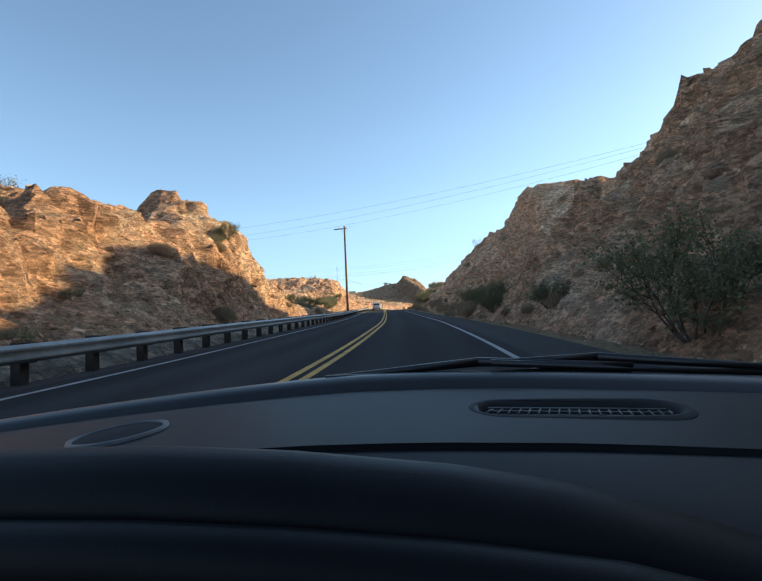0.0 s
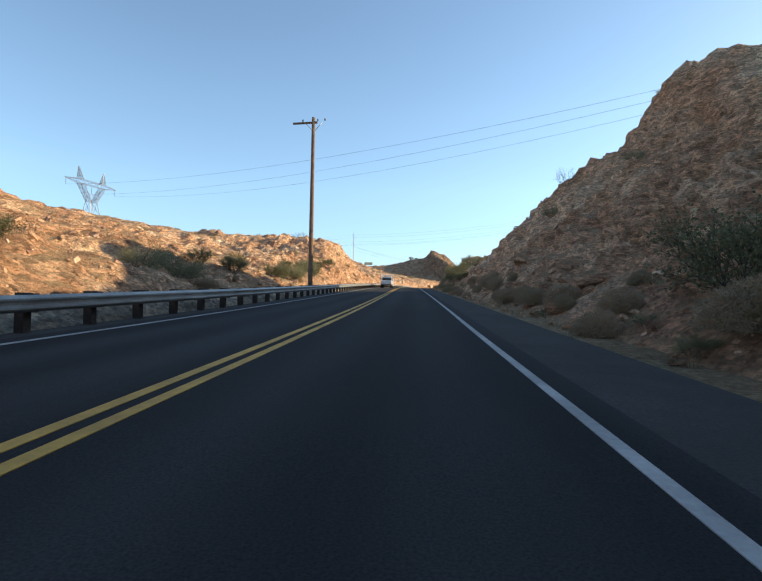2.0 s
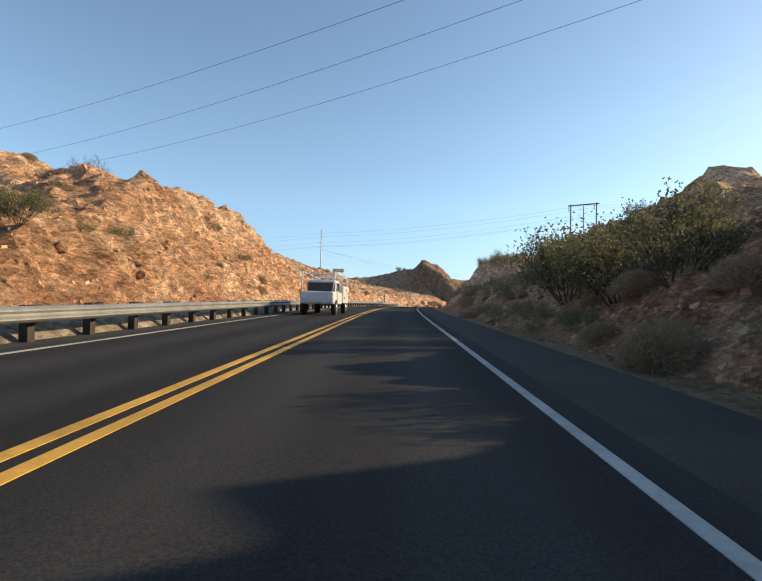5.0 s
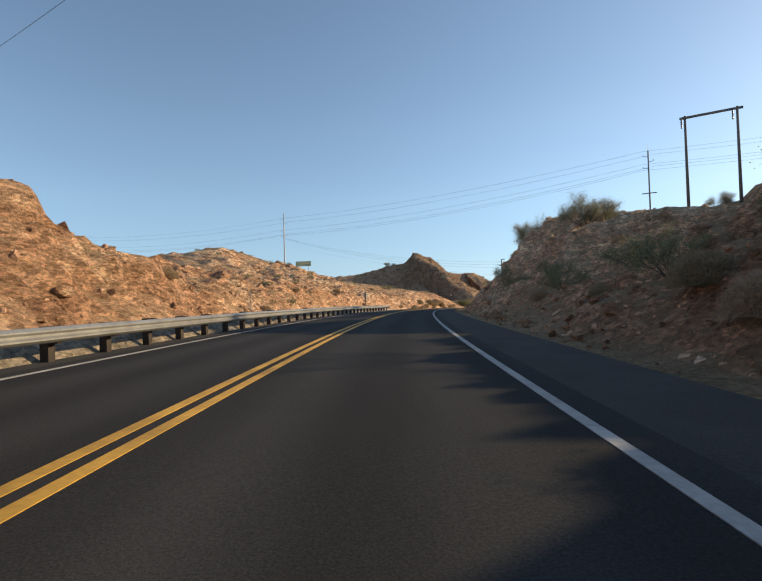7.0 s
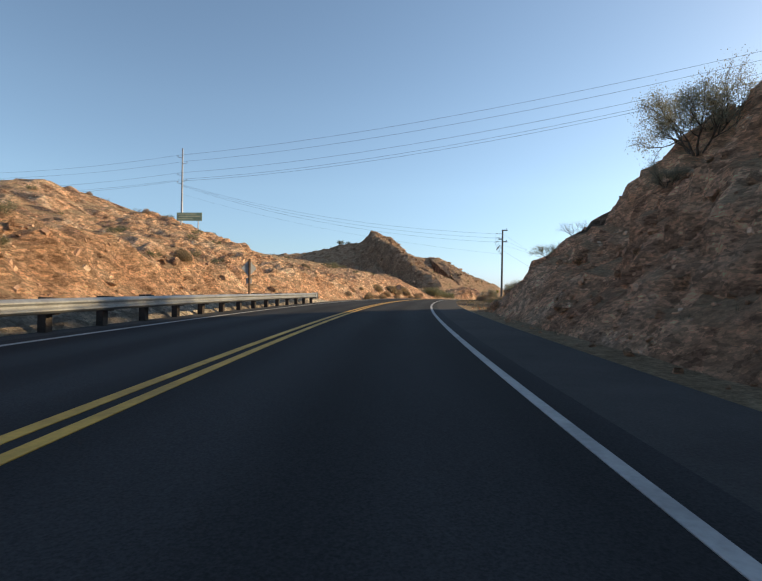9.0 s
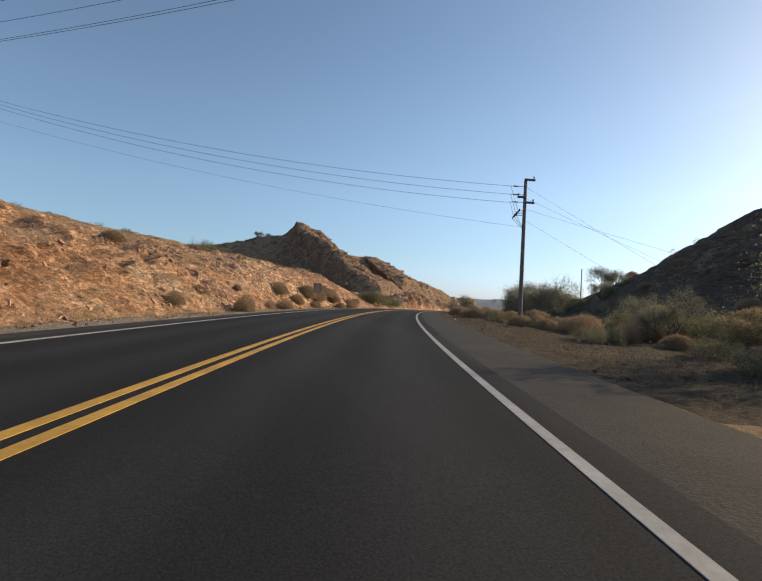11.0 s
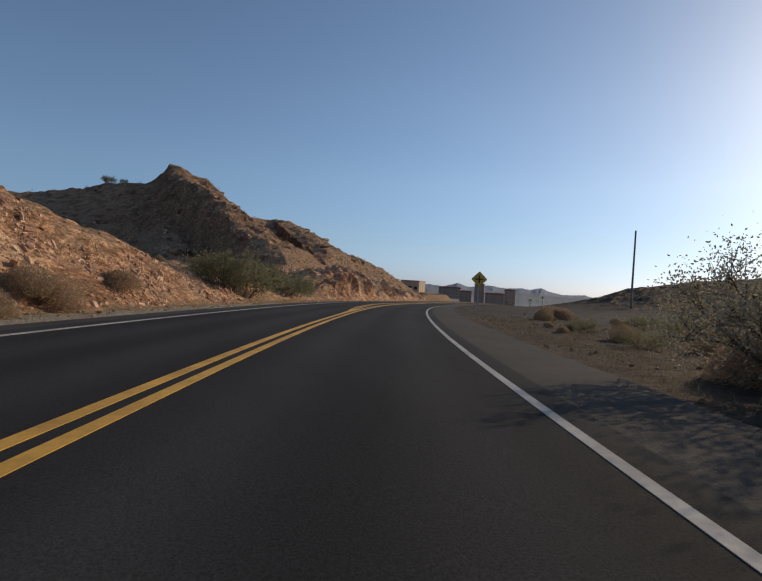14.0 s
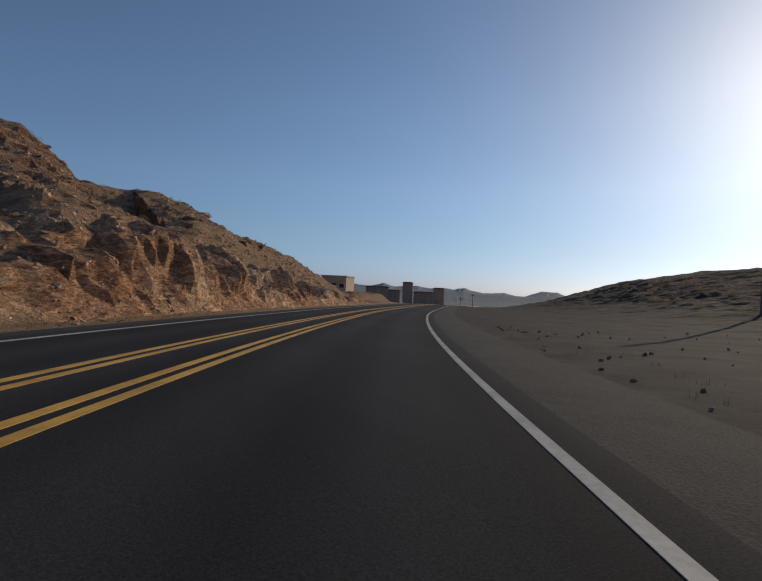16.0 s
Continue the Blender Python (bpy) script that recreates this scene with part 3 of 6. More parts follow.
GALVANISED = plain("galvanised_steel", (0.37, 0.37, 0.355), 0.5, 0.65, 0.18, 1.2, 0.001)
POST_WOOD = plain("dark_creosoted_post", (0.055, 0.042, 0.034), 0.9, 0, 0.35, 4, 0.006)
POLE_WOOD = plain("weathered_brown_pole_wood", (0.19, 0.115, 0.07), 0.9, 0, 0.3, 3, 0.006)
POLE_GREY = plain("grey_weathered_pole", (0.16, 0.14, 0.12), 0.85, 0, 0.25, 3, 0.004)
STEEL = plain("dull_steel", (0.30, 0.31, 0.32), 0.5, 0.6, 0.15, 2, 0.001)
CABLE = plain("dark_cable", (0.05, 0.05, 0.055), 0.6, 0.2, 0.1, 2, 0)
CERAMIC = plain("brown_ceramic", (0.10, 0.06, 0.05), 0.3, 0, 0.1, 5, 0)
SIGN_BACK = plain("bare_aluminium_sign_back", (0.46, 0.47, 0.48), 0.5, 0.5, 0.12, 2, 0.001)
SIGN_YELLOW = plain("yellow_sign_sheet", (0.72, 0.47, 0.05), 0.45, 0, 0.08, 2, 0)
SIGN_BLACK = plain("black_sign_print", (0.02, 0.02, 0.02), 0.5, 0, 0.1, 2, 0)
SIGN_GREEN = plain("green_sign_sheet", (0.33, 0.41, 0.26), 0.5, 0, 0.15, 2, 0)
SIGN_PALE = plain("pale_sign_print", (0.70, 0.68, 0.40), 0.5, 0, 0.08, 2, 0)
SIGN_WHITE = plain("white_sheet", (0.78, 0.78, 0.75), 0.5, 0, 0.08, 2, 0)
STUCCO = plain("tan_stucco", (0.50, 0.40, 0.30), 0.9, 0, 0.12, 0.8, 0.006)
STUCCO_DARK = plain("brown_stucco", (0.42, 0.275, 0.21), 0.9, 0, 0.15, 0.5, 0.006)
CABINET_GREY = plain("dull_grey_enamel", (0.15, 0.155, 0.15), 0.6, 0.1, 0.18, 3, 0.001)
ROOF_RED = plain("red_clay_roof", (0.28, 0.12, 0.08), 0.85, 0, 0.25, 1.5, 0.01)
WINDOW_GLASS = plain("dark_window_glass", (0.03, 0.035, 0.04), 0.12, 0, 0.2, 0.5, 0)
CURTAINED = plain("curtained_window_glass", (0.13, 0.10, 0.09), 0.3, 0, 0.3, 0.3, 0)
TRUCK_WHITE = plain("white_truck_paint", (0.66, 0.68, 0.69), 0.35, 0, 0.06, 1.5, 0)
RUBBER = plain("tyre_rubber", (0.025, 0.025, 0.026), 0.85, 0, 0.2, 6, 0.002)
RIM = plain("dull_alloy_rim", (0.42, 0.43, 0.44), 0.35, 0.8, 0.12, 5, 0)
BUCKET_BLUE = plain("dark_blue_plastic", (0.035, 0.04, 0.11), 0.45, 0, 0.15, 4, 0)
RED_LENS = plain("red_lamp_plastic", (0.45, 0.03, 0.02), 0.25, 0, 0.1, 8, 0)

# ---- guardrail along the left side ----
RAIL_D, POST_STEP, FIRST = -4.62, 1.905, -9.5
rail = thing("guardrail", "galvanised W-beam guardrail on dark wooden posts beside the road", "guardrail", Matrix.Identity(4))
w_out = [(0.0, -0.155), (0.03, -0.14), (0.082, -0.095), (0.082, -0.065), (0.02, -0.02), (0.02, 0.02), (0.082, 0.065), (0.082, 0.095), (0.03, 0.14), (0.0, 0.155)]
w_shape = w_out + [(a - 0.006 if a > 0.01 else -0.012, b * (0.97 if abs(b) > 0.1 else 1)) for a, b in w_out[::-1]]
count = 114
for k in range(0, count - 4, 4):
    s = FIRST + POST_STEP * k + np.linspace(0, POST_STEP * 4 + 0.28, 6)
    p = on_road(s, np.full(6, RAIL_D + 0.02), 0.565 + (0.004 if k % 8 else 0))
    path = []
    for q, a in zip(p, s):
        h = heading(a)
        path.append((Vector(q) + Vector((0.004 if k % 8 else 0, 0, 0)), Vector((math.cos(h), math.sin(h), 0)), Vector((0, 0, 1))))
    part("beam", extrude(bmesh.new(), w_shape, path), GALVANISED, rail, "galvanised W-beam panel" if not k else "")
bm = bmesh.new()
box(bm, -0.36, -0.18, -0.10, 0.10, -0.35, 0.74, 0.008)
first_post = part("post", bm, POST_WOOD, rail, "dark creosoted timber post")
first_post.matrix_basis = at_road(FIRST, RAIL_D)
bm = bmesh.new()
box(bm, -0.175, -0.012, -0.075, 0.075, 0.39, 0.735, 0.006)
first_block = part("blockout", bm, POST_WOOD, rail)
first_block.matrix_basis = at_road(FIRST, RAIL_D)
for k in range(1, count - 1):
    m = at_road(FIRST + POST_STEP * k, RAIL_D) @ pose(0, 0, random.uniform(-0.02, 0.02), random.uniform(-1, 1), random.uniform(-1.5, 1.5), 0)
    share("post", first_post, rail, m)
    share("blockout", first_block, rail, m)
# end piece with a striped marker
end = FIRST + POST_STEP * (count - 2)
bm = bmesh.new()
box(bm, -0.03, 0.10, -0.04, 0.34, 0.40, 0.73, 0.02)
part("terminal", bm, GALVANISED, rail).matrix_basis = at_road(end, RAIL_D)
bm = bmesh.new()
box(bm, -0.30, 0.14, 0.345, 0.36, 0.32, 0.76, 0.005)
plate = part("marker_plate", bm, SIGN_WHITE, rail, "white end marker with black bars")
plate.matrix_basis = at_road(end, RAIL_D) @ pose(0, 0, 0, 0, 0, 0)
for k in range(3):
    bm = bmesh.new()
    box(bm, -0.24 + 0.14 * k, -0.16 + 0.14 * k, -0.366, -0.3455, 0.36, 0.72)
    part("stripe", bm, SIGN_BLACK, plate).matrix_basis = Matrix.Rotation(math.pi, 4, "Z") @ Matrix.Translation((0.08, 0, 0))


# ---- poles and wires ----
def wire(a, b, sag, radius=0.016):
    """A cable hanging between two points."""
    c = bpy.data.curves.new("power_cable", "CURVE")
    c.dimensions, c.bevel_depth, c.bevel_resolution = "3D", radius, 1
    sp = c.splines.new("POLY")
    n = 26
    sp.points.add(n - 1)
    a, b = Vector(a), Vector(b)
    for k in range(n):
        u = k / (n - 1)
        p = a.lerp(b, u) - Vector((0, 0, 4 * sag * u * (1 - u)))
        sp.points[k].co = (*p, 1)
    c.materials.append(CABLE)
    return tagged(new("power_cable", c), "thin dark overhead power cable hanging between poles", "cable", "overhead power cables")


def insulator(pole, p, high=0.22):
    bm = bmesh.new()
    x, y, z = p
    tube(bm, (x, y, z), (x, y, z + high), 0.02, 0.02, 6)
    for k in range(3):
        tube(bm, (x, y, z + high * (0.35 + 0.22 * k)), (x, y, z + high * (0.5 + 0.22 * k)), 0.075 - 0.012 * k, 0.035, 8)
    return part("insulator", bm, CERAMIC, pole)


def round_pole(pole, high, r0, r1, mat, bend=0.0):
    bm = bmesh.new()
    n = 8
    for k in range(n):
        a, b = k / n, (k + 1) / n
        tube(bm, (bend * a * a, 0, -0.6 + (high + 0.6) * a), (bend * b * b, 0, -0.6 + (high + 0.6) * b), r0 + (r1 - r0) * a, r0 + (r1 - r0) * b, 12)
    bmesh.ops.remove_doubles(bm, verts=bm.verts, dist=0.002)
    return part("pole", bm, mat, pole)


# tall wooden pole with a T crossarm, just behind the guardrail
t_pole = thing("utility_pole", "tall brown wooden utility pole with a T crossarm behind the guardrail", "utility pole", on_land(-2.5, 75.3, 0.0, heading(75)))
high = 13.5 - (t_pole.matrix_basis.translation.z + 0.04)
round_pole(t_pole, high, 0.19, 0.125, POLE_WOOD, 0.0)
bm = bmesh.new()
box(bm, -0.95, 0.95, -0.06, 0.06, high - 0.42, high - 0.28, 0.008, pose(0, 0.18, 0, 0, -3, 0))
part("crossarm", bm, POLE_WOOD, t_pole)
for sx in (-1, 1):
    bm = bmesh.new()
    tube(bm, (sx * 0.62, 0.18, high - 0.38 + 0.03 * sx), (sx * 0.05, 0.14, high - 1.0), 0.022, 0.022, 6)
    part("brace", bm, STEEL, t_pole)
    insulator(t_pole, (sx * 0.85, 0.18, high - 0.26 + 0.045 * sx))
insulator(t_pole, (0.3, 0.18, high - 0.25))

# lattice tower on the hill, and its three conductors over the road
tower = thing("transmission_tower", "grey steel lattice transmission tower with two peaks on the ridge", "transmission tower", on_land(-112.5, 227, 0.3, radians(80)))
beam_z = 38.4 - tower.matrix_basis.translation.z
waist = beam_z - 7.0


def lattice(name, low, high, levels, r=0.10, thin=0.055):
    """Four legs between two rectangles, each (half along, half across, height, shift along), with crossed bracing."""
    bm = bmesh.new()

    def corner(u, k):
        hx, hy, z, x = (p + (q - p) * u for p, q in zip(low, high))
        return Vector((x + hx * (1 if k in (0, 3) else -1), hy * (1 if k in (0, 1) else -1), z))

    for k in range(4):
        tube(bm, corner(0, k), corner(1, k), r, r, 4)
        for n in range(levels):
            a, b = n / levels, (n + 1) / levels
            tube(bm, corner(a, k), corner(b, (k + 1) % 4), thin, thin, 4)
            tube(bm, corner(a, (k + 1) % 4), corner(b, k), thin, thin, 4)
            tube(bm, corner(b, k), corner(b, (k + 1) % 4), thin, thin, 4)
    return part(name, bm, STEEL, tower)


lattice("tower_body", (5.0, 4.0, -0.8, 0), (1.7, 1.1, waist, 0), 4, 0.12, 0.06)
for sx in (-1, 1):
    lattice("tower_fork", (0.4, 1.1, waist, 1.3 * sx), (1.0, 0.8, beam_z - 0.8, 5.4 * sx), 4, 0.10, 0.05)
    lattice("tower_peak", (0.9, 0.75, beam_z + 0.8, 5.6 * sx), (0.08, 0.08, beam_z + 5.4, 6.3 * sx), 4, 0.09, 0.05)
    bm = bmesh.new()
    for y in (-0.75, 0.75):
        tube(bm, (6.5 * sx, y, beam_z + 0.8), (13.0 * sx, 0, beam_z + 0.1), 0.09, 0.06, 4)
        tube(bm, (6.5 * sx, y, beam_z - 0.8), (13.0 * sx, 0, beam_z + 0.1), 0.09, 0.06, 4)
        for k in range(5):
            u, v = k / 5, (k + 0.6) / 5
            tube(bm, ((6.5 + 6.5 * u) * sx, y * (1 - u), beam_z - 0.8 + 0.9 * u), ((6.5 + 6.5 * v) * sx, y * (1 - v), beam_z + 0.8 - 0.7 * v), 0.05, 0.05, 4)
    part("tower_arm", bm, STEEL, tower)
    bm = bmesh.new()
    tube(bm, (1.6 * sx, 0, waist + 2.2), (-4.6 * sx, 0, beam_z - 2.6), 0.07, 0.07, 4)
    part("window_brace", bm, STEEL, tower)
bm = bmesh.new()
for y in (-0.75, 0.75):
    for z in (beam_z - 0.8, beam_z + 0.8):
        tube(bm, (-6.5, y, z), (6.5, y, z), 0.09, 0.09, 4)
    for k in range(8):
        x = -6.5 + 1.625 * k
        tube(bm, (x, y, beam_z - 0.8 if k % 2 else beam_z + 0.8), (x + 1.625, y, beam_z + 0.8 if k % 2 else beam_z - 0.8), 0.05, 0.05, 4)
part("tower_beam", bm, STEEL, tower)
# each conductor hangs from a string of insulators and crosses the road high up
for off, over in ((-12.2, (5, 144.5, 31.6)), (0.0, (5, 151.5, 30.9)), (12.2, (5, 160.0, 30.4))):
    drop = 1.0 if off else 2.4
    bm = bmesh.new()
    for k in range(8):
        tube(bm, (off, 0, beam_z - drop + 0.9 - 0.3 * k), (off, 0, beam_z - drop + 0.72 - 0.3 * k), 0.13, 0.07, 8)
    part("insulator", bm, CERAMIC, tower)
    a = tower.matrix_basis @ Vector((off, 0, beam_z - drop - 1.5))
    mid = Vector(over)
    b = mid + (mid - a)
    b.z = 44
    wire(a, b, (a.z + b.z) / 2 - mid.z, 0.022)

# tall steel pole on the left hill with stand-off arms
steel_pole = thing("utility_pole", "tall slim grey steel power pole with stand-off insulators on the hill", "utility pole", on_land(-13.2, 256.8, 0.1, radians(-10)))
z2 = steel_pole.matrix_basis.translation.z
high2 = 25.0 - z2
round_pole(steel_pole, high2, 0.22, 0.11, SIGN_BACK)
arm_heights = (high2 - 1.6, high2 - 2.6, high2 - 4.6, high2 - 5.6, high2 - 6.0)
for k, h in enumerate(arm_heights):
    bm = bmesh.new()
    sx = 1 if k % 2 else -1
    tube(bm, (0, 0, h), (0.85 * sx, 0, h + 0.15), 0.05, 0.035, 6)
    part("arm", bm, STEEL, steel_pole)
    insulator(steel_pole, (0.8 * sx, 0, h + 0.16), 0.3)

# wooden pole on the right hill
hill_pole = thing("utility_pole", "slim dark wooden power pole on the hill crest", "utility pole", on_land(55.0, 213.0, 0.1, radians(-30)))
high3 = 26.0 - hill_pole.matrix_basis.translation.z
round_pole(hill_pole, high3, 0.17, 0.10, POLE_GREY)
bm = bmesh.new()
tube(bm, (0, 0, high3), (0, 0, high3 + 1.2), 0.03, 0.012, 6)
part("lightning_rod", bm, STEEL, hill_pole)
for k, h in enumerate((high3 - 1.0, high3 - 1.9, high3 - 3.0)):
    bm = bmesh.new()
    sx = 1 if k % 2 else -1
    tube(bm, (0, 0, h), (0.8 * sx, 0, h + 0.1), 0.05, 0.035, 6)
    part("arm", bm, STEEL, hill_pole)
    insulator(hill_pole, (0.75 * sx, 0, h + 0.1), 0.28)
bm = bmesh.new()
box(bm, -1.1, 1.1, -0.06, 0.06, high3 - 7.2, high3 - 7.05, 0.006)
part("crossarm", bm, POLE_GREY, hill_pole)

# two-pole frame on the right hill
frame_z = floor_at(38.5, 178.2)
h_frame = thing("h_frame_pole", "dark wooden H-frame power structure of two poles and a beam", "utility pole", Matrix.Translation((40.2, 177.0, frame_z)) @ Matrix.Rotation(math.atan2(175.9 - 178.2, 41.9 - 38.5), 4, "Z"))
htop = 18.9 - frame_z
for sx in (-2.05, 2.05):
    p = h_frame.matrix_basis @ Vector((sx, 0, 0))
    low = floor_at(p.x, p.y) - frame_z - 0.5
    bm = bmesh.new()
    tube(bm, (sx, 0, low), (sx, 0, htop), 0.15, 0.10, 12)
    part("pole", bm, POLE_GREY, h_frame)
bm = bmesh.new()
box(bm, -2.5, 2.5, -0.09, 0.09, htop - 0.28, htop - 0.08, 0.01)
part("crossbeam", bm, POLE_GREY, h_frame)
for sx in (-2.35, 1.7):
    bm = bmesh.new()
    for k in range(5):
        tube(bm, (sx, 0, htop - 0.35 - 0.17 * k), (sx, 0, htop - 0.47 - 0.17 * k), 0.09, 0.05, 8)
    part("insulator", bm, CERAMIC, h_frame)

# distribution pole beside the road on the right, with switch gear
gear = thing("utility_pole", "grey wooden distribution pole with crossarms and fuse switches", "utility pole", on_land(36.7, 238.8, 0.0, heading(244) + radians(12)))
high4 = 10.5 - gear.matrix_basis.translation.z
round_pole(gear, high4, 0.17, 0.115, POLE_GREY)
for x0, x1, h in ((-0.14, 0.66, high4 + 0.04), (-0.62, 0.02, high4 - 1.25), (-0.02, 0.66, high4 - 1.62)):
    bm = bmesh.new()
    box(bm, x0, x1, -0.07, 0.07, h - 0.07, h + 0.08, 0.015, pose(0, -0.14, 0))
    part("crossarm", bm, POLE_GREY, gear)
    insulator(gear, (x1 - 0.1 if x1 > 0.1 else x0 + 0.08, -0.14, h + 0.08), 0.2)
for k, h in enumerate((high4 - 0.45, high4 - 1.05, high4 - 1.6)):
    bm = bmesh.new()
    tube(bm, (-0.1, 0, h), (-1.1, 0, h - 0.02), 0.02, 0.02, 6)
    for q in range(4):
        tube(bm, (-0.55 - 0.1 * q, 0, h - 0.01), (-0.61 - 0.1 * q, 0, h - 0.01), 0.06, 0.035, 8)
    part("strain_insulator", bm, CERAMIC, gear)
for k in range(3):
    bm = bmesh.new()
    tube(bm, (-0.35 - 0.13 * k, 0.1 * k, high4 - 2.1 - 0.16 * k), (-0.62 - 0.1 * k, 0.1 * k, high4 - 2.55 - 0.12 * k), 0.05, 0.05, 8)
    tube(bm, (-0.1, 0, high4 - 2.2 - 0.16 * k), (-0.4 - 0.13 * k, 0.1 * k, high4 - 2.25 - 0.16 * k), 0.025, 0.025, 6)
    tube(bm, (-0.62 - 0.1 * k, 0.1 * k, high4 - 2.55 - 0.12 * k), (-0.12, 0, high4 - 3.4 - 0.05 * k), 0.014, 0.014, 6)
    tube(bm, (-1.1, 0, high4 - 0.47 - 0.6 * k), (-0.5 - 0.13 * k, 0.1 * k, high4 - 2.2 - 0.16 * k), 0.012, 0.012, 6)
    part("fuse_switch", bm, CERAMIC, gear, "brown fuse cutout with jumper lead" if not k else "")

# bare pole far on the right
bare = thing("utility_pole", "bare dark wooden pole standing on the low hill", "utility pole", on_land(96.3, 313.7, 0.1))
round_pole(bare, 10.4 - bare.matrix_basis.translation.z, 0.16, 0.11, POLE_GREY)

# conductors between them
tops2 = [steel_pole.matrix_basis @ Vector((0.8 if k % 2 else -0.8, 0, h + 0.45)) for k, h in enumerate(arm_heights)]
far_left = Vector((-95, 287, 0))
tops3 = [hill_pole.matrix_basis @ Vector((0.75 if k % 2 else -0.75, 0, high3 - h)) for k, h in enumerate((0.0, 0.7, 2.2, 2.7, 3.2))]
for k in range(5):
    wire(tops2[k], tops3[k], 1.3 + 0.1 * k, 0.015)
    wire(tops3[k], tops3[k] + Vector((110, -72, 4)), 3.0, 0.014)
    wire(tops2[k], Vector((far_left.x, far_left.y, tops2[k].z + 2)), 2.4, 0.013)
tap = steel_pole.matrix_basis @ Vector((0.2, 0, high2 - 6.2))
for k in range(3):
    e = gear.matrix_basis @ Vector((-1.1, 0, high4 - 0.47 - 0.6 * k))
    wire(tap - Vector((0, 0, 0.12 * k)), e, 1.5 + 0.12 * k, 0.012)
wire(steel_pole.matrix_basis @ Vector((0.2, 0, 7.5)), gear.matrix_basis @ Vector((-0.1, 0, high4 - 3.4)), 1.2, 0.007)
for k, (dx, dy) in enumerate(((9, -9), (12, -7), (14, -10), (8, -6))):
    g = Vector((36.7 + dx, 238.8 + dy, floor_at(36.7 + dx, 238.8 + dy)))
    wire(gear.matrix_basis @ Vector((0.1, 0, high4 - 0.5 - 0.8 * k)), g, 0.05, 0.007)


# ---- signs ----
def square_post(parent, x, high, mat=SIGN_BACK, wide=0.05):
    bm = bmesh.new()
    box(bm, x - wide / 2, x + wide / 2, -wide / 2, wide / 2, -0.4, high, 0.004)
    return part("post", bm, mat, parent)


cross = thing("road_sign", "yellow diamond crossroads sign with black cross on a post", "road sign", Matrix.Translation((53.9, 289.1, floor_at(53.9, 289.1) - 0.02)) @ Matrix.Rotation(heading(295), 4, "Z"))
ground_up = -0.75 - cross.matrix_basis.translation.z
square_post(cross, 0, 2.75 + ground_up)


def diamond(size, y0, y1, round_by, name, mat, parent, up):
    bm = bmesh.new()
    box(bm, -size / 2, size / 2, y0, y1, -size / 2, size / 2)
    e = [e for e in bm.edges if abs((e.verts[0].co - e.verts[1].co).y) > 0.5 * abs(y1 - y0)]
    bmesh.ops.bevel(bm, geom=e, offset=round_by, segments=4, affect="EDGES", profile=0.5)
    bmesh.ops.transform(bm, matrix=pose(0, 0, up, 0, 45, 0), verts=bm.verts)
    return part(name, bm, mat, parent)


plate = diamond(0.74, -0.036, -0.030, 0.06, "sign_plate", SIGN_YELLOW, cross, 2.25 + ground_up)
diamond(0.71, -0.0395, -0.0365, 0.05, "border", SIGN_BLACK, plate, 2.25 + ground_up)
diamond(0.675, -0.043, -0.040, 0.045, "panel", SIGN_YELLOW, plate, 2.25 + ground_up)
for horizontal in (0, 1):
    bm = bmesh.new()
    a, b = (0.25, 0.045) if horizontal else (0.045, 0.25)
    box(bm, -a, a, -0.047 - 0.001 * horizontal, -0.0435, 2.25 + ground_up - b, 2.25 + ground_up + b)
    part("cross_bar", bm, SIGN_BLACK, plate)

back = thing("road_sign", "bare pale metal back of a diamond sign on a post", "road sign", Matrix.Translation(Vector(on_road(194.6, -5.9))) @ Matrix.Rotation(heading(194) + 0.85, 4, "Z"))
square_post(back, 0, 2.5, POLE_WOOD, 0.085)
diamond(0.62, 0.05, 0.055, 0.05, "sign_plate", SIGN_BACK, back, 2.02)
bm = bmesh.new()
box(bm, -0.16, 0.16, 0.05, 0.055, 1.22, 1.52, 0.002)
part("advisory_plate", bm, SIGN_BACK, back)

RUSTY = plain("rusty_pink_steel", (0.36, 0.23, 0.165), 0.7, 0.1, 0.2, 4, 0.001)
frame_sign = thing("road_sign", "back of a small panel sign on two thin steel posts", "road sign", at_road(250.9, -5.4, -0.1))
for x in (-0.27, 0.27):
    square_post(frame_sign, x, 2.42, RUSTY, 0.04)
bm = bmesh.new()
box(bm, -0.31, 0.31, 0.03, 0.04, 1.62, 2.36, 0.002)
panel = part("sign_panel", bm, plain("brown_sign_back", (0.44, 0.31, 0.23), 0.6, 0.1, 0.15, 2, 0.001), frame_sign)
for z0, z1, x0, x1 in ((1.60, 1.65, -0.34, 0.34), (2.34, 2.39, -0.34, 0.34), (1.60, 2.39, -0.34, -0.30), (1.60, 2.39, 0.30, 0.34)):
    bm = bmesh.new()
    box(bm, x0, x1, 0.005, 0.029, z0, z1, 0.003)
    part("frame_bar", bm, RUSTY, panel)

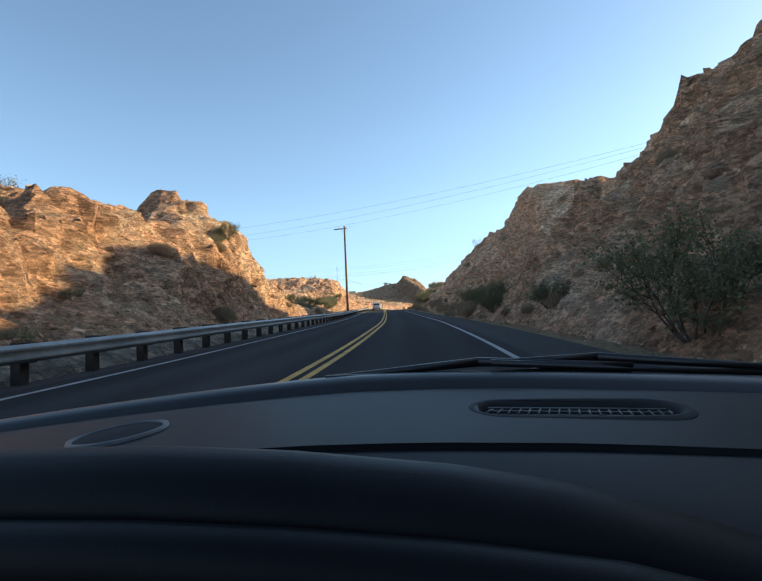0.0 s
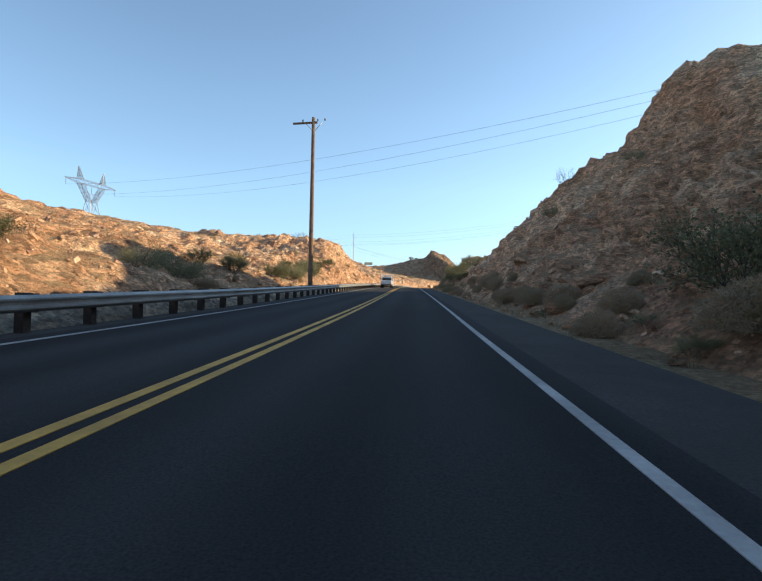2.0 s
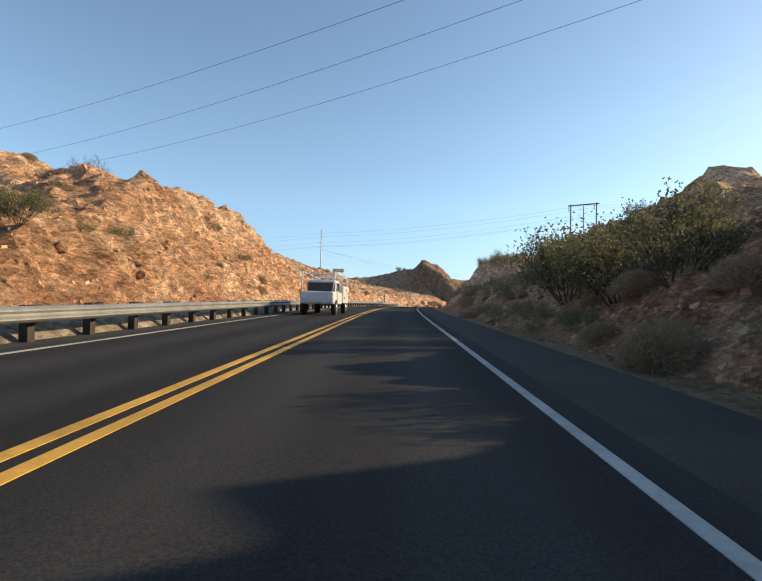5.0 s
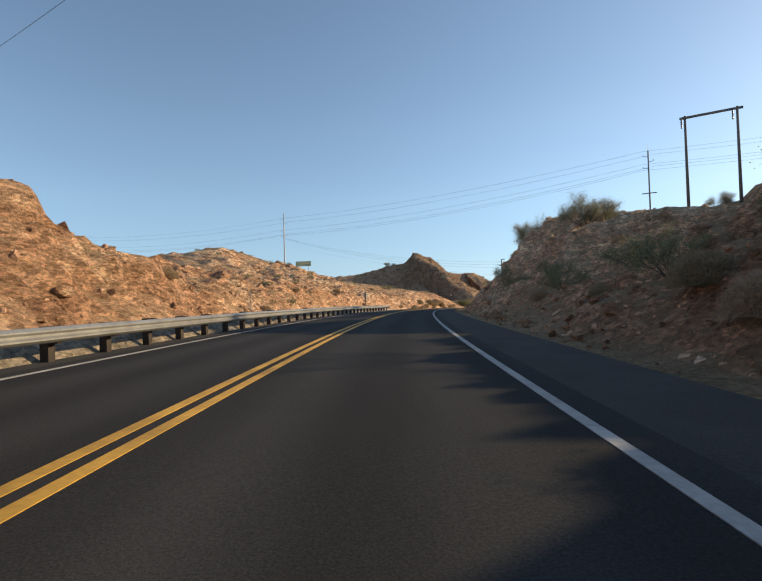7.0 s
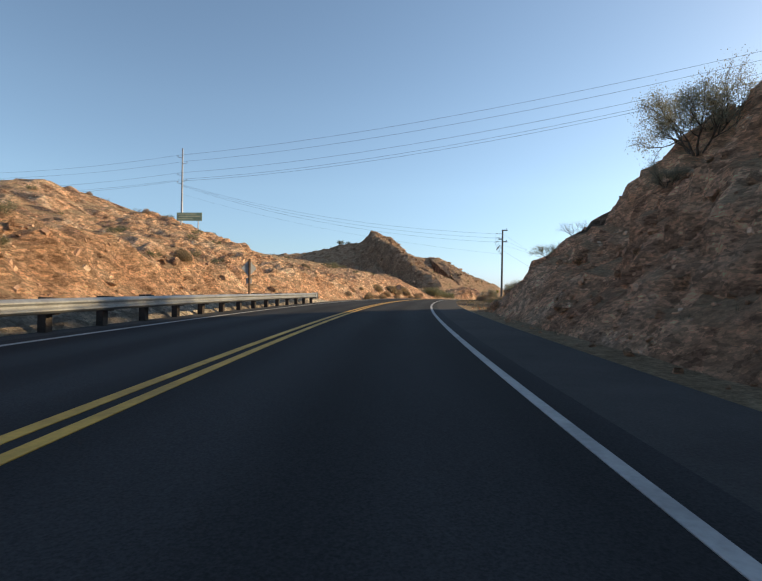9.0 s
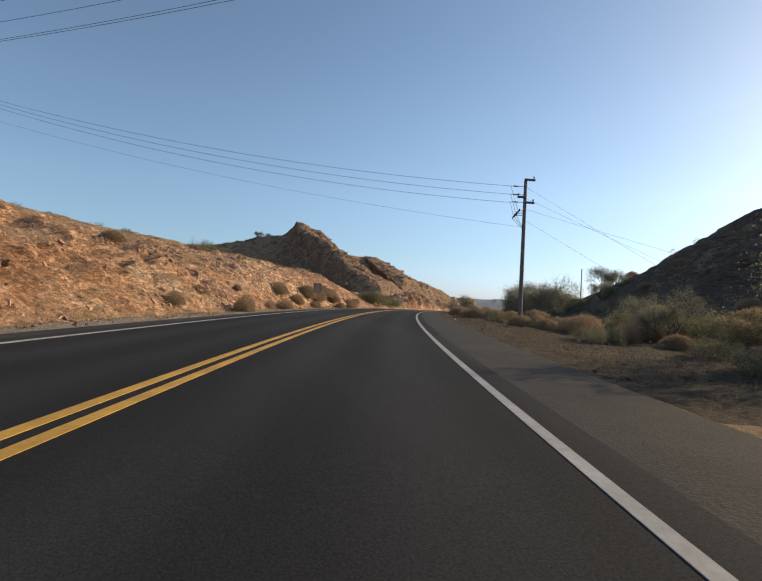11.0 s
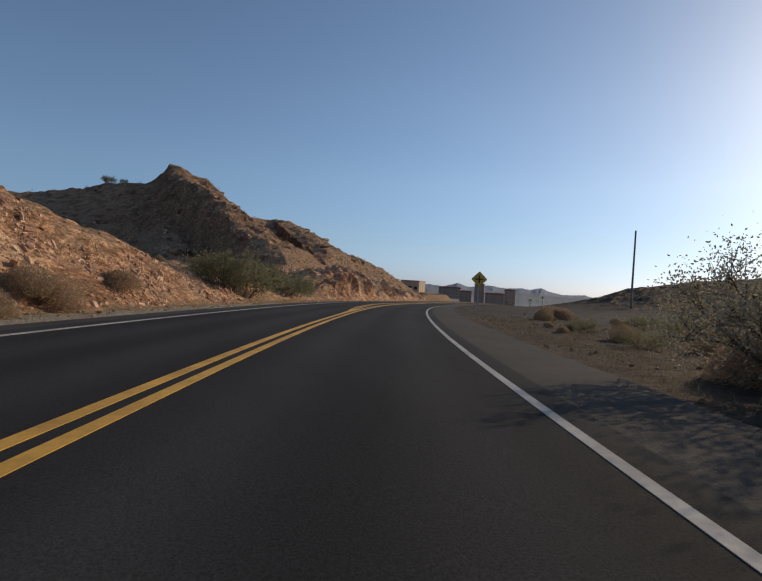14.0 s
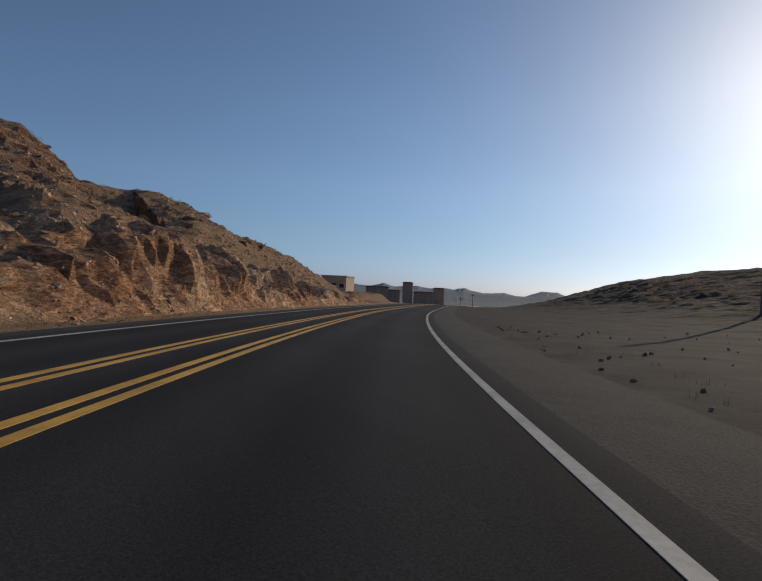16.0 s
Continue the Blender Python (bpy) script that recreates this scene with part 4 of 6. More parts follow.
cabinet = thing("utility_box", "small grey sheet-metal utility cabinet among roadside brush", "utility box", on_land(41.8, 261.2, 0.06, radians(-28)))
bm = bmesh.new()
box(bm, -0.24, 0.24, -0.14, 0.14, 0, 0.82, 0.012)
body = part("body", bm, CABINET_GREY, cabinet)
# lid paler than the body: sunlight on the top put into its colour
bm = bmesh.new()
box(bm, -0.265, 0.265, -0.165, 0.165, 0.822, 0.85, 0.008)
part("lid", bm, SIGN_BACK, cabinet)
bm = bmesh.new()
box(bm, -0.205, 0.205, -0.155, -0.142, 0.10, 0.78, 0.005)
door = part("door", bm, CABINET_GREY, cabinet)
bm = bmesh.new()
box(bm, 0.14, 0.165, -0.175, -0.157, 0.42, 0.52, 0.004)
part("handle", bm, STEEL, door)

board = thing("billboard", "small green roadside board with pale unreadable print on the hill", "sign board", on_land(-5.3, 231.7, -0.9, radians(-12)))
for x in (-1.1, 1.1):
    bm = bmesh.new()
    box(bm, x - 0.05, x + 0.05, -0.05, 0.05, -1.4, 1.1, 0.006)
    part("post", bm, SIGN_BACK, board)
bm = bmesh.new()
box(bm, -1.6, 1.6, -0.09, -0.055, 0.35, 1.35, 0.006)
face = part("board", bm, SIGN_GREEN, board)
for k, (a, b) in enumerate(((-1.45, 0.9), (-1.3, 1.35), (-1.45, 0.4))):
    bm = bmesh.new()
    box(bm, a, b, -0.096, -0.091, 1.10 - 0.28 * k, 1.24 - 0.28 * k)
    part("print_bar", bm, SIGN_PALE, face)


# ---- buildings at the end of the road ----
def flat_house(m, wide, deep, high, mat, label):
    h = thing("building", label, "building", m)
    bm = bmesh.new()
    box(bm, -wide / 2, wide / 2, 0, deep, -3, high, 0.03)
    wall = part("wall", bm, mat, h)
    bm = bmesh.new()
    box(bm, -wide / 2 - 0.15, wide / 2 + 0.15, -0.15, deep + 0.15, high, high + 0.35, 0.03)
    part("parapet", bm, mat, h)
    bm = bmesh.new()
    box(bm, -0.6, 0.6, -0.05, -0.005, -0.2, 2.0, 0.01)
    part("door", bm, POST_WOOD, h)
    for x in (-wide * 0.32, wide * 0.32):
        bm = bmesh.new()
        box(bm, x - 0.7, x + 0.7, -0.06, -0.005, 0.9, 2.1, 0.01)
        win = part("window", bm, SIGN_WHITE, h)
        bm = bmesh.new()
        box(bm, x - 0.6, x + 0.6, -0.072, -0.062, 1.0, 2.0)
        part("pane", bm, WINDOW_GLASS, win)
    return h


flat_house(Matrix.Translation((98.5, 408.0, -1.6)) @ pose(0, 0, 0, 0, 0, -30), 6.6, 8, 3.4, STUCCO_DARK, "low brown flat-roofed building above the road cut")
flat_house(Matrix.Translation((103.5, 401.3, -1.9)) @ pose(0, 0, 0, 0, 0, -40), 5.8, 9, 3.5, STUCCO, "low tan stucco building with a flat roof")


def hotel(m, wide, deep, floors, label):
    h = thing("building", label, "building", m)
    high = floors * 3.2
    bm = bmesh.new()
    box(bm, -wide / 2, wide / 2, 0, deep, -6, high, 0.1)
    part("wall", bm, STUCCO_DARK, h)
    bm = bmesh.new()
    box(bm, -wide / 2 - 1.6, wide / 2 + 1.6, -1.6, deep + 1.6, high, high + 0.7, 0.05)
    box(bm, -wide / 2 + 1, wide / 2 - 1, 1, deep - 1, high + 0.5, high + 1.8, 0.2)
    part("roof", bm, ROOF_RED, h)
    n = max(2, int(wide / 4))
    for f in range(floors):
        for k in range(n):
            x = -wide / 2 + (k + 0.5) * wide / n
            bm = bmesh.new()
            box(bm, x - 1.1, x + 1.1, -0.15, -0.01, f * 3.2 + 0.8, f * 3.2 + 2.5, 0.02)
            win = part("window", bm, STUCCO, h)
            if k % 3 == 1:
                bm = bmesh.new()
                box(bm, x - 1.9, x + 1.9, -1.5, -0.01, f * 3.2 - 0.15, f * 3.2 + 1.0, 0.05)
                part("balcony", bm, STUCCO, h)
            bm = bmesh.new()
            box(bm, x - 0.9, x + 0.9, -0.19, -0.155, f * 3.2 + 1.0, f * 3.2 + 2.3)
            part("pane", bm, CURTAINED, win)
    return h


face_turn = pose(0, 0, 0, 0, 0, -36)
hotel(Matrix.Translation((447, 876, -27)) @ face_turn, 14, 14, 10, "brown multi-storey hotel tower with rows of dark windows")
hotel(Matrix.Translation((465, 863, -27)) @ face_turn, 27, 14, 6, "brown hotel wing with rows of dark windows")
hotel(Matrix.Translation((482, 850, -27)) @ face_turn, 15, 14, 8, "brown hotel block with a red roof")
hotel(Matrix.Translation((431, 887, -26)) @ face_turn, 17, 16, 6, "shaded brown hotel wing with a red roof")
hotel(Matrix.Translation((411, 899, -12)) @ face_turn, 32, 16, 3, "low brown building with a red roof in the distance")


def palm(x, y, z, high):
    """A tall thin trunk with a tuft of drooping fronds."""
    p = thing("palm_tree", "tall thin palm tree beside the far hotel", "palm tree", Matrix.Translation((x, y, z)))
    bm = bmesh.new()
    tube(bm, (0, 0, -1), (0.3, 0.1, high), 0.35, 0.22, 8)
    part("trunk", bm, POST_WOOD, p)
    for k in range(14):
        a, rise = k * 2.4, 0.9 - 0.11 * k
        side = Vector((-math.sin(a), math.cos(a), 0)) * 0.32
        way = Vector((math.cos(a), math.sin(a), 0))
        bm, rows = bmesh.new(), []
        for q in range(5):
            u = q / 4
            c = Vector((0.3, 0.1, high)) + way * 2.6 * u + Vector((0, 0, 2.2 * (rise * u - u * u)))
            w = side * (1.05 - u) * (0.4 + 1.6 * min(u * 3, 1)) * 0.6
            rows.append([bm.verts.new(c - w), bm.verts.new(c + Vector((0, 0, 0.12))), bm.verts.new(c + w)])
        for r0, r1 in zip(rows, rows[1:]):
            for j in (0, 1):
                bm.faces.new((r0[j], r0[j + 1], r1[j + 1], r1[j]))
        part("frond", bm, PALM_GREEN, p)


PALM_GREEN = plain("palm_green", (0.06, 0.085, 0.035), 0.7, 0, 0.3, 2, 0)
palm(420, 730, -23, 13)
palm(431, 722, -22, 16)
palm(396, 742, -23, 9)



# ---- oncoming service truck in the far lane ----
truck = thing("utility_truck", "white utility service truck with side lockers and an overhead ladder rack", "truck", at_road(121.8, -2.0, 0.035, math.pi))
bm = bmesh.new()                                   # lockers along the bed; the truck's nose points to -s
box(bm, -0.98, 0.98, -3.0, -0.2, 0.62, 1.62, 0.03)
bed = part("service_body", bm, TRUCK_WHITE, truck)
bm = bmesh.new()
box(bm, -0.93, 0.93, -0.15, 1.6, 0.55, 1.2, 0.06)
box(bm, -0.88, 0.88, 1.55, 2.9, 0.55, 1.22, 0.12)
part("cab", bm, TRUCK_WHITE, truck)
bm = bmesh.new()
box(bm, -0.80, 0.80, -0.1, 1.45, 1.18, 1.88, 0.16)
part("cab_roof", bm, TRUCK_WHITE, truck)
for sx in (-1, 1):
    for y0, y1 in ((0.05, 0.62), (0.70, 1.3)):
        bm = bmesh.new()
        box(bm, sx * 0.80 - 0.012, sx * 0.80 + 0.012, y0, y1, 1.28, 1.72, 0.01)
        part("side_window", bm, WINDOW_GLASS, truck)
    for k, (y0, y1, z0, z1) in enumerate(((-2.95, -2.2, 1.05, 1.55), (-2.15, -1.25, 1.22, 1.55), (-1.2, -0.3, 0.75, 1.55))):
        bm = bmesh.new()
        box(bm, sx * 0.985 - 0.012, sx * 0.985 + 0.012, y0, y1, z0, z1, 0.008)
        door = part("locker_door", bm, TRUCK_WHITE, bed)
        bm = bmesh.new()
        box(bm, sx * 1.0 - 0.014, sx * 1.0 + 0.014, (y0 + y1) / 2 - 0.07, (y0 + y1) / 2 + 0.07, z0 + 0.10, z0 + 0.24, 0.006)
        part("latch", bm, SIGN_BLACK, bed)
    for y in (-2.1, 2.05):
        bm = bmesh.new()
        tube(bm, (sx * 0.68, y, 0.39), (sx * 0.94, y, 0.39), 0.39, 0.39, 28)
        bmesh.ops.bevel(bm, geom=[e for e in bm.edges if len(e.link_faces) == 2 and e.calc_face_angle(0) > 1], offset=0.05, segments=3, affect="EDGES")
        wheel = part("wheel", bm, RUBBER, truck, "black tyre with a dull metal rim")
        bm = bmesh.new()
        tube(bm, (sx * 0.90, y, 0.39), (sx * 0.955, y, 0.39), 0.23, 0.20, 24)
        tube(bm, (sx * 0.95, y, 0.39), (sx * 0.985, y, 0.39), 0.075, 0.06, 16)
        for q in range(8):
            a = q * math.tau / 8
            tube(bm, (sx * 0.953, y + 0.13 * math.cos(a), 0.39 + 0.13 * math.sin(a)), (sx * 0.965, y + 0.13 * math.cos(a), 0.39 + 0.13 * math.sin(a)), 0.02, 0.02, 6)
        part("rim", bm, RIM, wheel)
    bm = bmesh.new()
    for y0, y1 in ((-2.95, 2.3),):
        tube(bm, (sx * 0.86, y0, 2.12), (sx * 0.86, y1, 2.24), 0.035, 0.035, 8)
    for y in (-2.9, -0.4):
        tube(bm, (sx * 0.86, y, 1.6), (sx * 0.86, y, 2.16), 0.03, 0.03, 8)
    tube(bm, (sx * 0.86, 2.3, 2.24), (sx * 0.8, 2.75, 1.25), 0.03, 0.03, 8)
    part("rack_rail", bm, TRUCK_WHITE, truck)
    bm = bmesh.new()
    box(bm, sx * 0.82 - 0.06, sx * 0.82 + 0.06, -3.03, -2.99, 0.75, 1.0, 0.01)
    part("tail_lamp", bm, RED_LENS, truck)
    bm = bmesh.new()
    box(bm, sx * 0.7 - 0.13, sx * 0.7 + 0.13, 2.86, 2.92, 0.82, 1.02, 0.02)
    part("headlight", bm, SIGN_WHITE, truck)
for y in (-2.9, -0.4, 1.7):
    bm = bmesh.new()
    tube(bm, (-0.86, y, 2.15), (0.86, y, 2.15), 0.028, 0.028, 8)
    part("rack_bar", bm, TRUCK_WHITE, truck)
bm = bmesh.new()
box(bm, -0.95, 0.95, -3.14, -3.0, 0.45, 0.60, 0.02)
part("bumper", bm, STEEL, truck)
bm = bmesh.new()
box(bm, -0.72, 0.72, 1.30, 1.62, 1.25, 1.72, 0.06)
part("windscreen", bm, WINDOW_GLASS, truck)
bm = bmesh.new()
tube(bm, (0.78, -3.1, 1.72), (0.78, -3.1, 2.05), 0.13, 0.15, 16)
tube(bm, (0.78, -3.1, 2.03), (0.78, -3.1, 2.07), 0.165, 0.165, 16)
part("water_bucket", bm, BUCKET_BLUE, truck, "dark blue plastic bucket hung at the back")


# ---- desert plants ----
def leafy(name, dark, light):
    m = material(name, 0.75)
    info = node(m, "ObjectInfo")
    isle = node(m, "NewGeometry")
    tone = ramp(m, isle.outputs["Random Per Island"], [(0.0, dark), (1.0, light)])
    shade = ramp(m, info.outputs["Random"], [(0.0, (0.8, 0.85, 0.75)), (1.0, (1.15, 1.1, 1.05))])
    colour = mix(m, 1.0, tone, shade, "MULTIPLY")
    paint(m, colour)
    thin, both = node(m, "BsdfTranslucent"), node(m, "MixShader", Fac=0.38)        # light shines through thin leaves
    link(m, colour, thin.inputs["Color"])
    link(m, m.node_tree.nodes["Principled BSDF"].outputs[0], both.inputs[1])
    link(m, thin.outputs[0], both.inputs[2])
    link(m, both.outputs[0], m.node_tree.nodes["Material Output"].inputs["Surface"])
    return m


GREEN_LEAF = leafy("creosote_leaf", (0.085, 0.095, 0.048), (0.22, 0.215, 0.118))
OLIVE_LEAF = leafy("grey_olive_leaf", (0.15, 0.155, 0.085), (0.33, 0.315, 0.195))
GREY_LEAF = leafy("fine_grey_green_leaf", (0.21, 0.205, 0.15), (0.40, 0.38, 0.29))
DRY_TWIG = leafy("dry_tan_twig", (0.27, 0.195, 0.13), (0.48, 0.365, 0.26))
BARK = plain("grey_brown_bark", (0.10, 0.075, 0.055), 0.9, 0, 0.3, 8, 0.004)


def quad(verts, faces, p, u, v):
    n = len(verts)
    verts += [p - u * 0.5, p + v * 0.35, p + u * 0.5, p - v * 0.35]
    faces.append((n, n + 1, n + 2, n + 3))


def mesh_part(name, verts, faces, mat, parent):
    me = bpy.data.meshes.new(name)
    me.from_pydata([tuple(v) for v in verts], [], faces)
    me.materials.append(mat)
    ob = new(name, me)
    ob.parent = parent
    return ob


def rand_dir(rng, up=0.0):
    v = Vector((rng.gauss(0, 1), rng.gauss(0, 1), rng.gauss(0, 1) + up))
    return v.normalized()


def grow(bm, rng, p, way, length, r, level, tips, spread, lift):
    """A limb of bent lengths with limbs of its own; tips gathers where leaves sit."""
    steps = 3
    for k in range(steps):
        q = p + way * length / steps
        tube(bm, p, q, r * (1 - 0.22 * k), r * (1 - 0.22 * (k + 1)), 5)
        p = q
        way = (way + rand_dir(rng) * 0.28 + Vector((0, 0, lift))).normalized()
        if level > 0 and k > 0:
            for _ in range(rng.choice((1, 2))):
                side = (way + rand_dir(rng) * spread).normalized()
                grow(bm, rng, p, side, length * rng.uniform(0.55, 0.8), r * 0.5, level - 1, tips, spread, lift)
        if level <= 1:
            tips.append((p.copy(), length))
    if level > 0:
        grow(bm, rng, p, way, length * 0.65, r * 0.45, level - 1, tips, spread, lift)


def woody(name, label, category, seed, stems, length, r, level, leaves, leaf, size, mat, spread=0.75, lift=0.10, fan=0.9):
    """A shrub or small tree: stems with limbs, and small leaves in loose clumps at the ends."""
    rng = random.Random(seed)
    plant = thing(name, label, category, Matrix.Translation((0, 0, -80)))
    bm, tips = bmesh.new(), []
    for k in range(stems):
        a = (k + rng.random() * 0.6) * math.tau / stems
        way = Vector((math.cos(a) * fan, math.sin(a) * fan, 1.0)).normalized()
        grow(bm, rng, Vector((0.08 * math.cos(a), 0.08 * math.sin(a), -0.15)), way, length * rng.uniform(0.8, 1.15), r, level, tips, spread, lift)
    part("trunk" if category == "tree" else "stem_frame", bm, BARK, plant)
    verts, faces = [], []
    for _ in range(leaves):
        p, near_by = rng.choice(tips)
        c = p + rand_dir(rng) * rng.random() * size
        u = rand_dir(rng) * leaf * rng.uniform(0.6, 1.3)
        quad(verts, faces, c, u, rand_dir(rng).cross(u.normalized()) * leaf)
    mesh_part("crown" if category == "tree" else "foliage", verts, faces, mat, plant)
    return plant


def dry_bush(seed, label):
    """A rounded bush of fine dry twigs."""
    rng = random.Random(seed)
    plant = thing("dry_bush", label, "bush", Matrix.Translation((0, 0, -80)), "dry bushes along the verge")
    verts, faces = [], []
    lobes = [(rand_dir(rng, 0.3), rng.uniform(0.05, 0.22)) for _ in range(7)]

    def reach(w):
        return 0.62 + sum(h * max(0.0, w.dot(n)) ** 4 for n, h in lobes)

    def twig(p, q, w):
        side = (q - p).cross(rand_dir(rng)).normalized() * w
        n = len(verts)
        verts.extend((p - side, p + side, q + side * 0.5, q - side * 0.5))
        faces.append((n, n + 1, n + 2, n + 3))

    for _ in range(420):                                   # inner stems out of one root
        way = rand_dir(rng, 0.6)
        way.z = abs(way.z)
        twig(Vector((rng.gauss(0, 0.06), rng.gauss(0, 0.06), -0.05)), way * reach(way) * rng.uniform(0.5, 0.9), 0.006)
    for _ in range(5200):                                  # short crossing twigs near the surface
        way = rand_dir(rng, 0.35)
        way.z = abs(way.z)
        p = way * reach(way) * (1 - 0.42 * rng.random() ** 1.7)
        twig(p, p + (rand_dir(rng) + way * 0.7).normalized() * rng.uniform(0.05, 0.13), rng.uniform(0.005, 0.009))
    mesh_part("twig_crown", verts, faces, DRY_TWIG, plant)
    return plant


CREOSOTE = [woody("creosote_bush", "green creosote bush with many stems on stony ground", "bush", 10 + k, 13, 0.75, 0.022, 2, 6500, 0.06, 0.24, GREEN_LEAF, 0.7, 0.12, 0.85) for k in range(3)]
OLIVE = [woody("desert_shrub", "sparse grey-olive desert shrub on the rocky slope", "bush", 30 + k, 9, 0.62, 0.016, 2, 4200, 0.05, 0.24, OLIVE_LEAF, 0.85, 0.06, 1.1) for k in range(3)]
TREE = [woody("palo_verde_tree", "small open-crowned desert tree with fine grey-green leaves", "tree", 50 + k, 7, 0.95, 0.045, 3, 27000, 0.042, 0.36, GREY_LEAF, 0.8, 0.07, 0.8) for k in range(2)]
BARE = [woody("leafless_shrub", "nearly leafless twiggy shrub on the rocky crest", "bush", 70, 9, 0.55, 0.016, 2, 350, 0.04, 0.15, DRY_TWIG, 0.8, 0.1, 1.0)]
DRY = [dry_bush(80 + k, "rounded tan dry bush on the gravelly verge") for k in range(3)]
HEIGHT = {}
for some in (CREOSOTE, OLIVE, TREE, BARE, DRY):
    for p in some:
        HEIGHT[p.name] = max(v.co.z for c in p.children for v in c.data.vertices)
sow = random.Random(5)


def plant_at(x, y, kinds, high, tree=None):
    src = sow.choice(kinds)
    tree = LAND if tree is None else tree
    hit = tree.ray_cast(Vector((x, y, 200)), Vector((0, 0, -1)))[0]
    if hit is None or (tree is PEAK and hit.z < floor_at(x, y) + 0.2):
        return
    k = high / HEIGHT[src.name]
    m = Matrix.Translation((x, y, hit.z - 0.04 * high)) @ Matrix.Rotation(sow.uniform(0, 6.28), 4, "Z") @ Matrix.Diagonal((k * sow.uniform(0.9, 1.15), k * sow.uniform(0.9, 1.15), k, 1))
    return copy_thing(src, m)


def plant_beside(s, d, kinds, high):
    p = on_road(s, d)
    return plant_at(p[0], p[1], kinds, high)


# big green bushes at the foot of the right-hand cliff
for s, d, h in ((10, 7.3, 2.6), (21, 7.6, 1.4), (34, 7.7, 1.5), (36.5, 8.0, 2.4), (46.5, 8.4, 2.3), (100, 8.6, 1.8), (106, 9.0, 2.6), (110, 9.6, 3.2), (114, 9.2, 3.4), (118, 10.5, 3.0), (121, 12, 2.4),
                (127, 10.0, 2.0), (131, 11.5, 1.8), (136, 10.0, 1.6), (141, 11, 1.4), (146, 9.8, 1.5), (151, 11, 1.4), (157, 10.0, 1.5), (163, 11, 1.4), (168, 9.6, 1.6)):
    plant_beside(s, d, CREOSOTE if s < 122 else OLIVE, h)
# green bushes in the hollow and below the slopes on the left
for s, d, h in ((50, -9.6, 1.1), (68, -11.5, 1.3), (71, -10.2, 1.4), (76, -12, 1.7), (82, -10.4, 1.6), (88, -11.2, 1.6), (94, -12.5, 1.4), (99, -10.2, 1.3), (105, -11, 1.6), (109, -10, 1.3), (112, -12.5, 1.4),
                (295.5, -9.2, 2.6), (297.2, -9.7, 3.2), (299, -9.1, 3.3), (301, -9.4, 2.7), (306.5, -8.9, 2.2), (308.3, -9.2, 2.7), (310, -8.8, 2.3)):
    plant_beside(s, d, CREOSOTE if sow.random() < (0.75 if s < 200 else 0.35) else OLIVE, h)
for s, d, h in ((87.5, -10.4, 2.0), (89.5, -10.9, 2.3), (96, -10.6, 2.0), (98.5, -11.2, 2.2), (101, -11.6, 1.8), (60.0, -10.8, 1.5), (62.5, -11.2, 1.7), (65.0, -10.8, 1.5), (63.0, -10.0, 1.2)):           # the big olive bushes in the hollow behind the rail
    plant_beside(s, d, OLIVE, h)
plant_at(-9.3, 34.6, CREOSOTE, 1.3)
plant_at(-9.9, 33.4, OLIVE, 1.0)
for x, y, h in ((-20, 33, 1.9), (-22, 29, 1.6), (-18, 24, 2.0), (-15.5, 19, 1.9), (-24, 38, 1.4), (-27, 44, 1.3), (12.5, 262, 1.7), (14.5, 265, 0.9), (-24, 249, 0.9), (-9, 236, 0.9), (-1, 226, 0.8)):
    plant_at(x, y, OLIVE, h)
plant_at(-12.7, 125.8, BARE, 1.5)
for x, y, h in ((17.0, 79.0, 1.1), (21.2, 73.5, 1.0), (26.8, 80.0, 1.0), (30.5, 84, 1.1), (19.8, 116, 1.0), (24, 128, 1.3), (27, 140, 1.0), (20.0, 84.2, 1.6), (19, 143, 1.4), (20.5, 146, 1.3), (19.7, 174.8, 1.3), (23.3, 195.0, 0.9), (24.6, 194.5, 0.9)):
    plant_at(x, y, BARE + OLIVE, h)
# small trees on the right
for x, y, h in ((26.7, 188.3, 3.9), (25.0, 170.5, 3.0), (27.3, 172.5, 2.6), (16.3, 122.5, 2.4), (18.0, 126.0, 2.0), (52.5, 258.5, 2.8), (76, 262, 4.2), (80, 268, 3.2), (34.9, 214.0, 5.6), (43.2, 248.7, 4.2), (45.4, 248.6, 4.1), (46.0, 255.0, 2.8), (55.5, 253.0, 2.9), (43.9, 265.6, 3.0), (84.4, 288.0, 2.5), (43, 180, 2.0), (31, 182, 1.2)):
    plant_at(x, y, TREE, h)
for x, y, h in ((24.5, 187.2, 1.0), (29, 206, 1.4), (31, 211, 1.9), (31.4, 214, 2.0), (34.6, 217, 2.2), (35.6, 213.6, 2.4), (33, 222, 2.1), (34, 220, 1.4), (36, 226, 1.5), (43.5, 246.5, 1.5), (48, 251, 2.6), (48.5, 257, 2.0), (51, 248, 1.8), (58, 258, 1.4), (72, 262, 1.4), (84, 280, 1.2), (92, 296, 1.3)):
    plant_at(x, y, OLIVE + TREE, h * 1.15)
